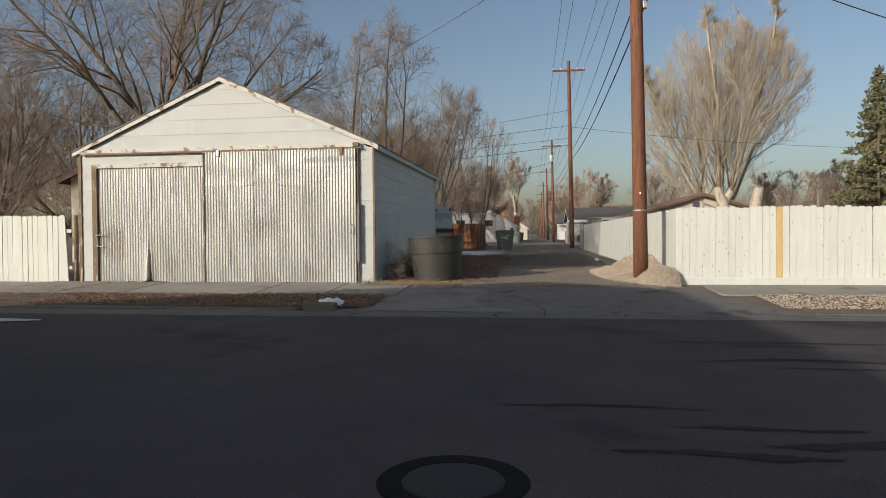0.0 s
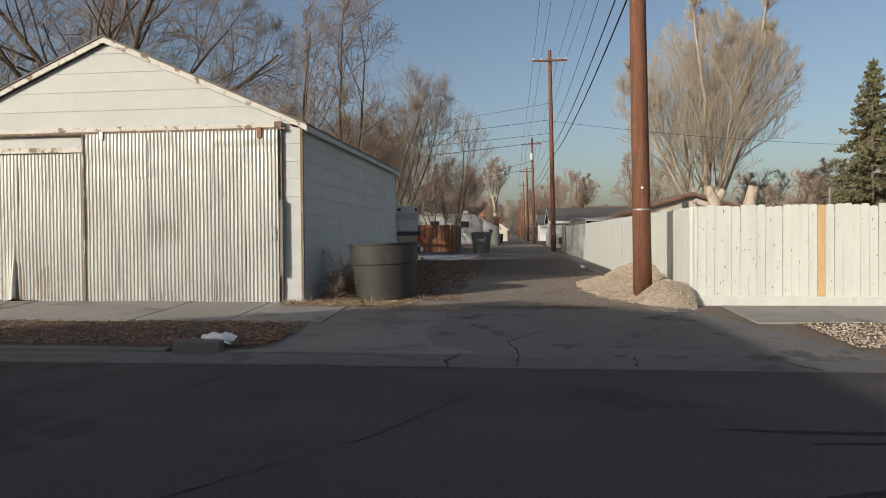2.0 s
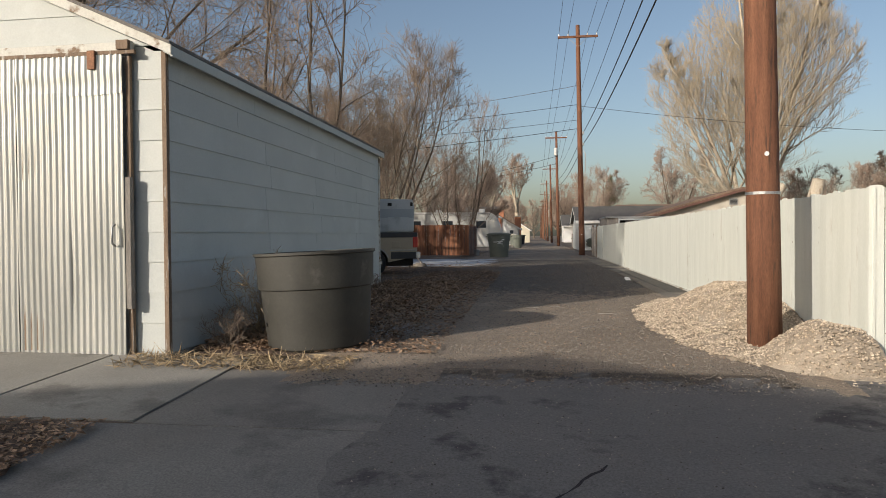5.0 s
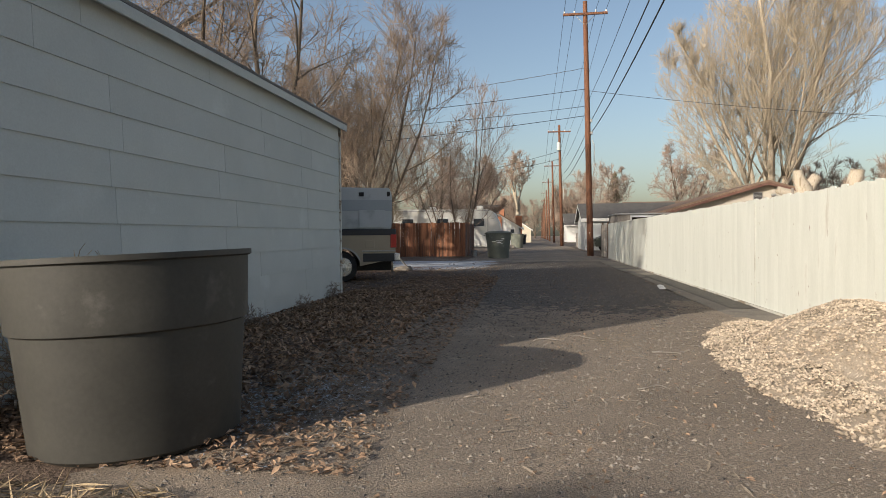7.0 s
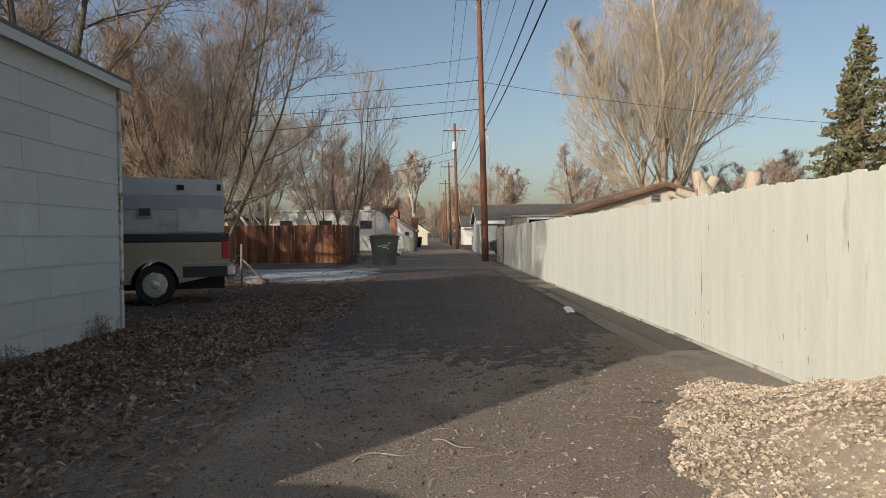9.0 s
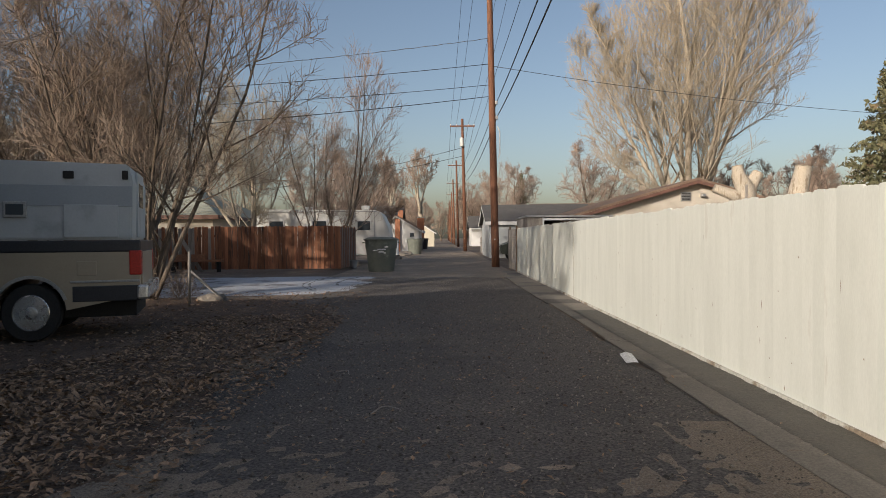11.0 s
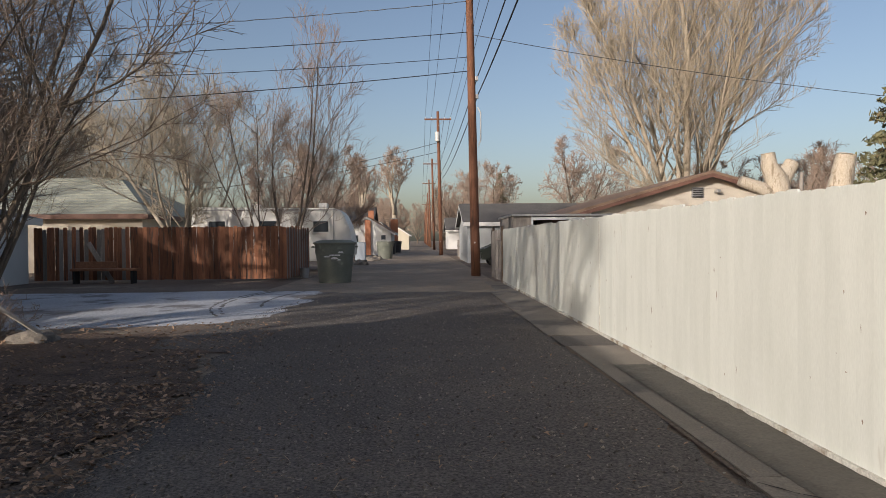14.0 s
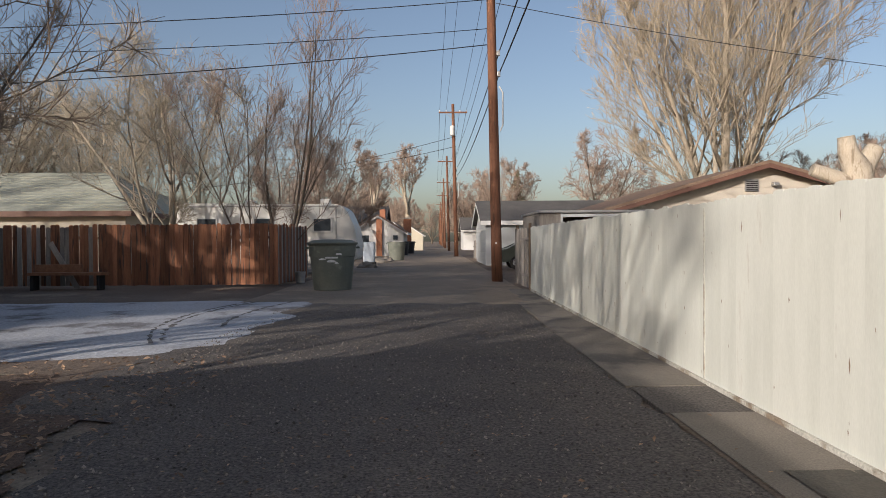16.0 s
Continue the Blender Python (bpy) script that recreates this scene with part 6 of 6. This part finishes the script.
b.matrix_basis = pose(0.55, 0, -0.01, -4, -32, 0)
shed = house("small white shed at the end of the cedar fence", -16.5, -12.05, 44.4, 47.3, 2.35, 2.9, "y", M_WHITEWALL, M_ROOFGREY, M_WHITEWALL, over=0.3, category="shed")
can = thing("paint_bucket", "small grey bucket by the fence corner", "bucket", (-3.25, 49.0, 0.3))
part("pail", lathe(bmesh.new(), [(0.14, 0), (0.17, 0.36), (0.16, 0.36), (0.13, 0.02)], 20), M_STEEL, can)

# bins and clutter further along
far_bin = round_bin("refuse_bin", "round green plastic bin beside the alley", (-1.55, 72.5, 0.30), M_BINGREEN, 1.25, 0.60, 0.50, 0.72)
for x, y in ((-1.9, 88.0), (-1.6, 96.0), (-1.5, 128.0), (-1.7, 140.0)):
    round_bin("refuse_bin", "round dark plastic bin beside the alley", (x, y, 0.30), M_TRUCKDARK if y < 100 else M_BINGREEN, 1.25, 0.60, 0.50, 0.72)
crate = thing("upright_box", "pale blue-grey upright plastic cabinet by the alley", "cabinet", (-2.6, 64.5, 0.3))
boxed("body", (-0.3, 0.3, -0.3, 0.3, 0.15, 1.25), M_PLASTICBLUE, crate, "", 0.06)
boxed("base", (-0.36, 0.36, -0.36, 0.36, 0.0, 0.16), M_DARK, crate)
for x, y, s in ((-2.3, 60.5, 0.5), (-1.95, 70.0, 0.45), (-2.3, 68.5, 0.55)):
    heap = thing("rubble_pile", "small pile of rubble and boards beside the alley", "rubble", (x, y, 0.29), "rubble piles")
    bm = bmesh.new()
    bmesh.ops.create_icosphere(bm, subdivisions=3, radius=1.0)
    for q in bm.verts:
        k = 1 + 0.4 * noise.noise(q.co * 2.0 + Vector((x, y, 0)))
        q.co = Vector((q.co.x * s * k, q.co.y * s * k, max(0.0, q.co.z * 0.3 * k)))
    part("rubble", bm, M_STRIP, heap)

# wooden gate leaf past the white fence, with a parked car behind it
gate = thing("wooden_gate", "short weathered grey-brown plank gate standing open", "gate")
gate_slat = plank_mesh("slat", 0.16, 1.62, 0.022, M_GREYWOOD, 0.015)
for i in range(5):
    slat(gate_slat, gate, 3.52 - 0.02 * i, 45.75 + 0.5 * i, 0.32, 90, rnd.uniform(-0.6, 0.6), 1 + rnd.uniform(-0.015, 0.01))
    slat(gate_slat, gate, 3.51 - 0.02 * i, 45.95 + 0.5 * i, 0.32, 90, rnd.uniform(-0.6, 0.6), 1 + rnd.uniform(-0.015, 0.01))
for z in (0.6, 1.6):
    boxed("rail", (3.46, 3.50, 45.5, 48.0, z, z + 0.08), M_GREYWOOD, gate)
for y in (45.4, 48.1):
    rod("post", [(3.5, y, 0.25), (3.5, y, 2.05)], 0.05, M_OLDWOOD, gate)
car = thing("parked_car", "dark green parked car behind the gate", "car", (5.9, 58.0, 0.3))
bm = bmesh.new()
prism(bm, [(-2.0, 0.35), (2.2, 0.35), (2.25, 0.75), (1.9, 0.9), (1.1, 0.95), (0.6, 1.38), (-0.9, 1.4), (-1.5, 0.98), (-2.05, 0.85)], "y", -0.85, 0.85)
bmesh.ops.bevel(bm, geom=list(bm.edges), offset=0.06, segments=2, affect="EDGES")
part("body", bm, M_CARDARK, car)
bm = bmesh.new()
prism(bm, [(-1.35, 0.99), (0.98, 0.99), (0.56, 1.32), (-0.86, 1.33)], "y", -0.87, 0.87)
part("side_window", bm, M_GLASS, car)
for x in (-1.3, 1.4):
    for y in (-0.78, 0.78):
        wheel(car, x, y, 0.31, 0.31, 0.18)
for y in (-0.6, 0.6):
    boxed("headlight", (-2.09, -2.02, y - 0.14, y + 0.14, 0.62, 0.74), M_CHROME, car, "round headlight", 0.02)

# dark lean-to behind the white fence
lean_to = thing("lean_to", "dark open lean-to with pale metal roof edge", "shed")
boxed("wall", (4.45, 5.15, 49.9, 50.0, 0.3, 2.5), M_GREYWOOD, lean_to)
boxed("wall", (4.45, 4.55, 50.0, 54.0, 0.3, 2.5), M_GREYWOOD, lean_to)
# back wall painted near-black for the shade inside
boxed("back_wall", (4.55, 8.2, 53.9, 54.0, 0.3, 2.45), M_DARK, lean_to)
boxed("roof", (4.4, 8.3, 49.8, 54.1, 2.5, 2.58), M_STEEL, lean_to, "pale metal roof edge")
boxed("post", (5.15, 5.22, 49.88, 49.97, 0.3, 2.5), M_BLUEWALL, lean_to)
boxed("beam", (5.22, 8.2, 49.88, 49.97, 2.36, 2.46), M_BLUEWALL, lean_to, "pale beam")
low_fence = thing("fence", "grey plank fence by the pale garage", "fence")
for i in range(30):
    slat(gate_slat, low_fence, 3.9, 71.5 + 0.2 * i, 0.3, 90, rnd.uniform(-1, 1), 0.8 + rnd.uniform(-0.02, 0.02))
boxed("rail", (3.86, 3.89, 71.4, 77.5, 1.1, 1.2), M_GREYWOOD, low_fence)


# lopped trees behind the fence
def stump(at, paths, label):
    t = thing("lopped_tree", label, "tree stump", at, "lopped trees")
    noisy = []
    for pts, radii in paths:
        pts = [np.array(p, float) for p in pts]
        noisy.append((pts, radii, 14))
    ob = finish("trunk", *tubes(noisy), M_STUMP, t, smooth=True)
    for q in ob.data.vertices:
        k = 0.05 * noise.noise(q.co * 3.1) + 0.03 * noise.noise(q.co * 9.0)
        q.co += Vector((k, k * 0.6, 0.5 * k))
    for k, (pts, radii) in enumerate(paths):
        d = Vector(pts[-1]) - Vector(pts[-2])
        cap = part("sawn_end", lathe(bmesh.new(), [(radii[-1], 0), (radii[-1] * 0.97, 0.03), (0.02, 0.035)], 14), M_BARKPALE, t, "pale sawn face")
        cap.matrix_basis = Matrix.Translation(pts[-1]) @ d.to_track_quat("Z", "Y").to_matrix().to_4x4()
    return t


stump((12.5, 46.0, 0.28), [([(0, 0, 0), (0.0, 0, 1.4), (0.05, 0, 2.6), (0.0, 0, 3.2), (-0.25, 0, 3.7), (-0.30, 0, 4.05)], [0.42, 0.40, 0.40, 0.36, 0.26, 0.22]),
                           ([(0.05, 0, 2.9), (0.25, 0.05, 3.3), (0.55, 0.1, 3.75)], [0.34, 0.27, 0.24]),
                           ([(0.0, 0, 2.6), (-0.5, 0, 2.95), (-1.15, 0.1, 3.2)], [0.30, 0.21, 0.17])], "lopped pale tree with three sawn limbs")
stump((14.5, 46.0, 0.28), [([(0, 0, 0), (0, 0, 1.5), (0.05, 0, 2.8), (0.22, 0, 3.6), (0.30, 0, 4.0)], [0.42, 0.40, 0.37, 0.33, 0.31])], "lopped pale tree trunk with slanted top")
for x, y, h in ((12.0, 30.0, 2.9), (13.2, 26.0, 2.7), (9.8, 40.0, 2.9)):
    p = thing("pole_stake", "thin pale wooden stake behind the fence", "stake", (x, y, 0.25), "stakes")
    rod("stake", [(0, 0, 0), (0.03, 0, h)], 0.045, M_GREYWOOD, p)
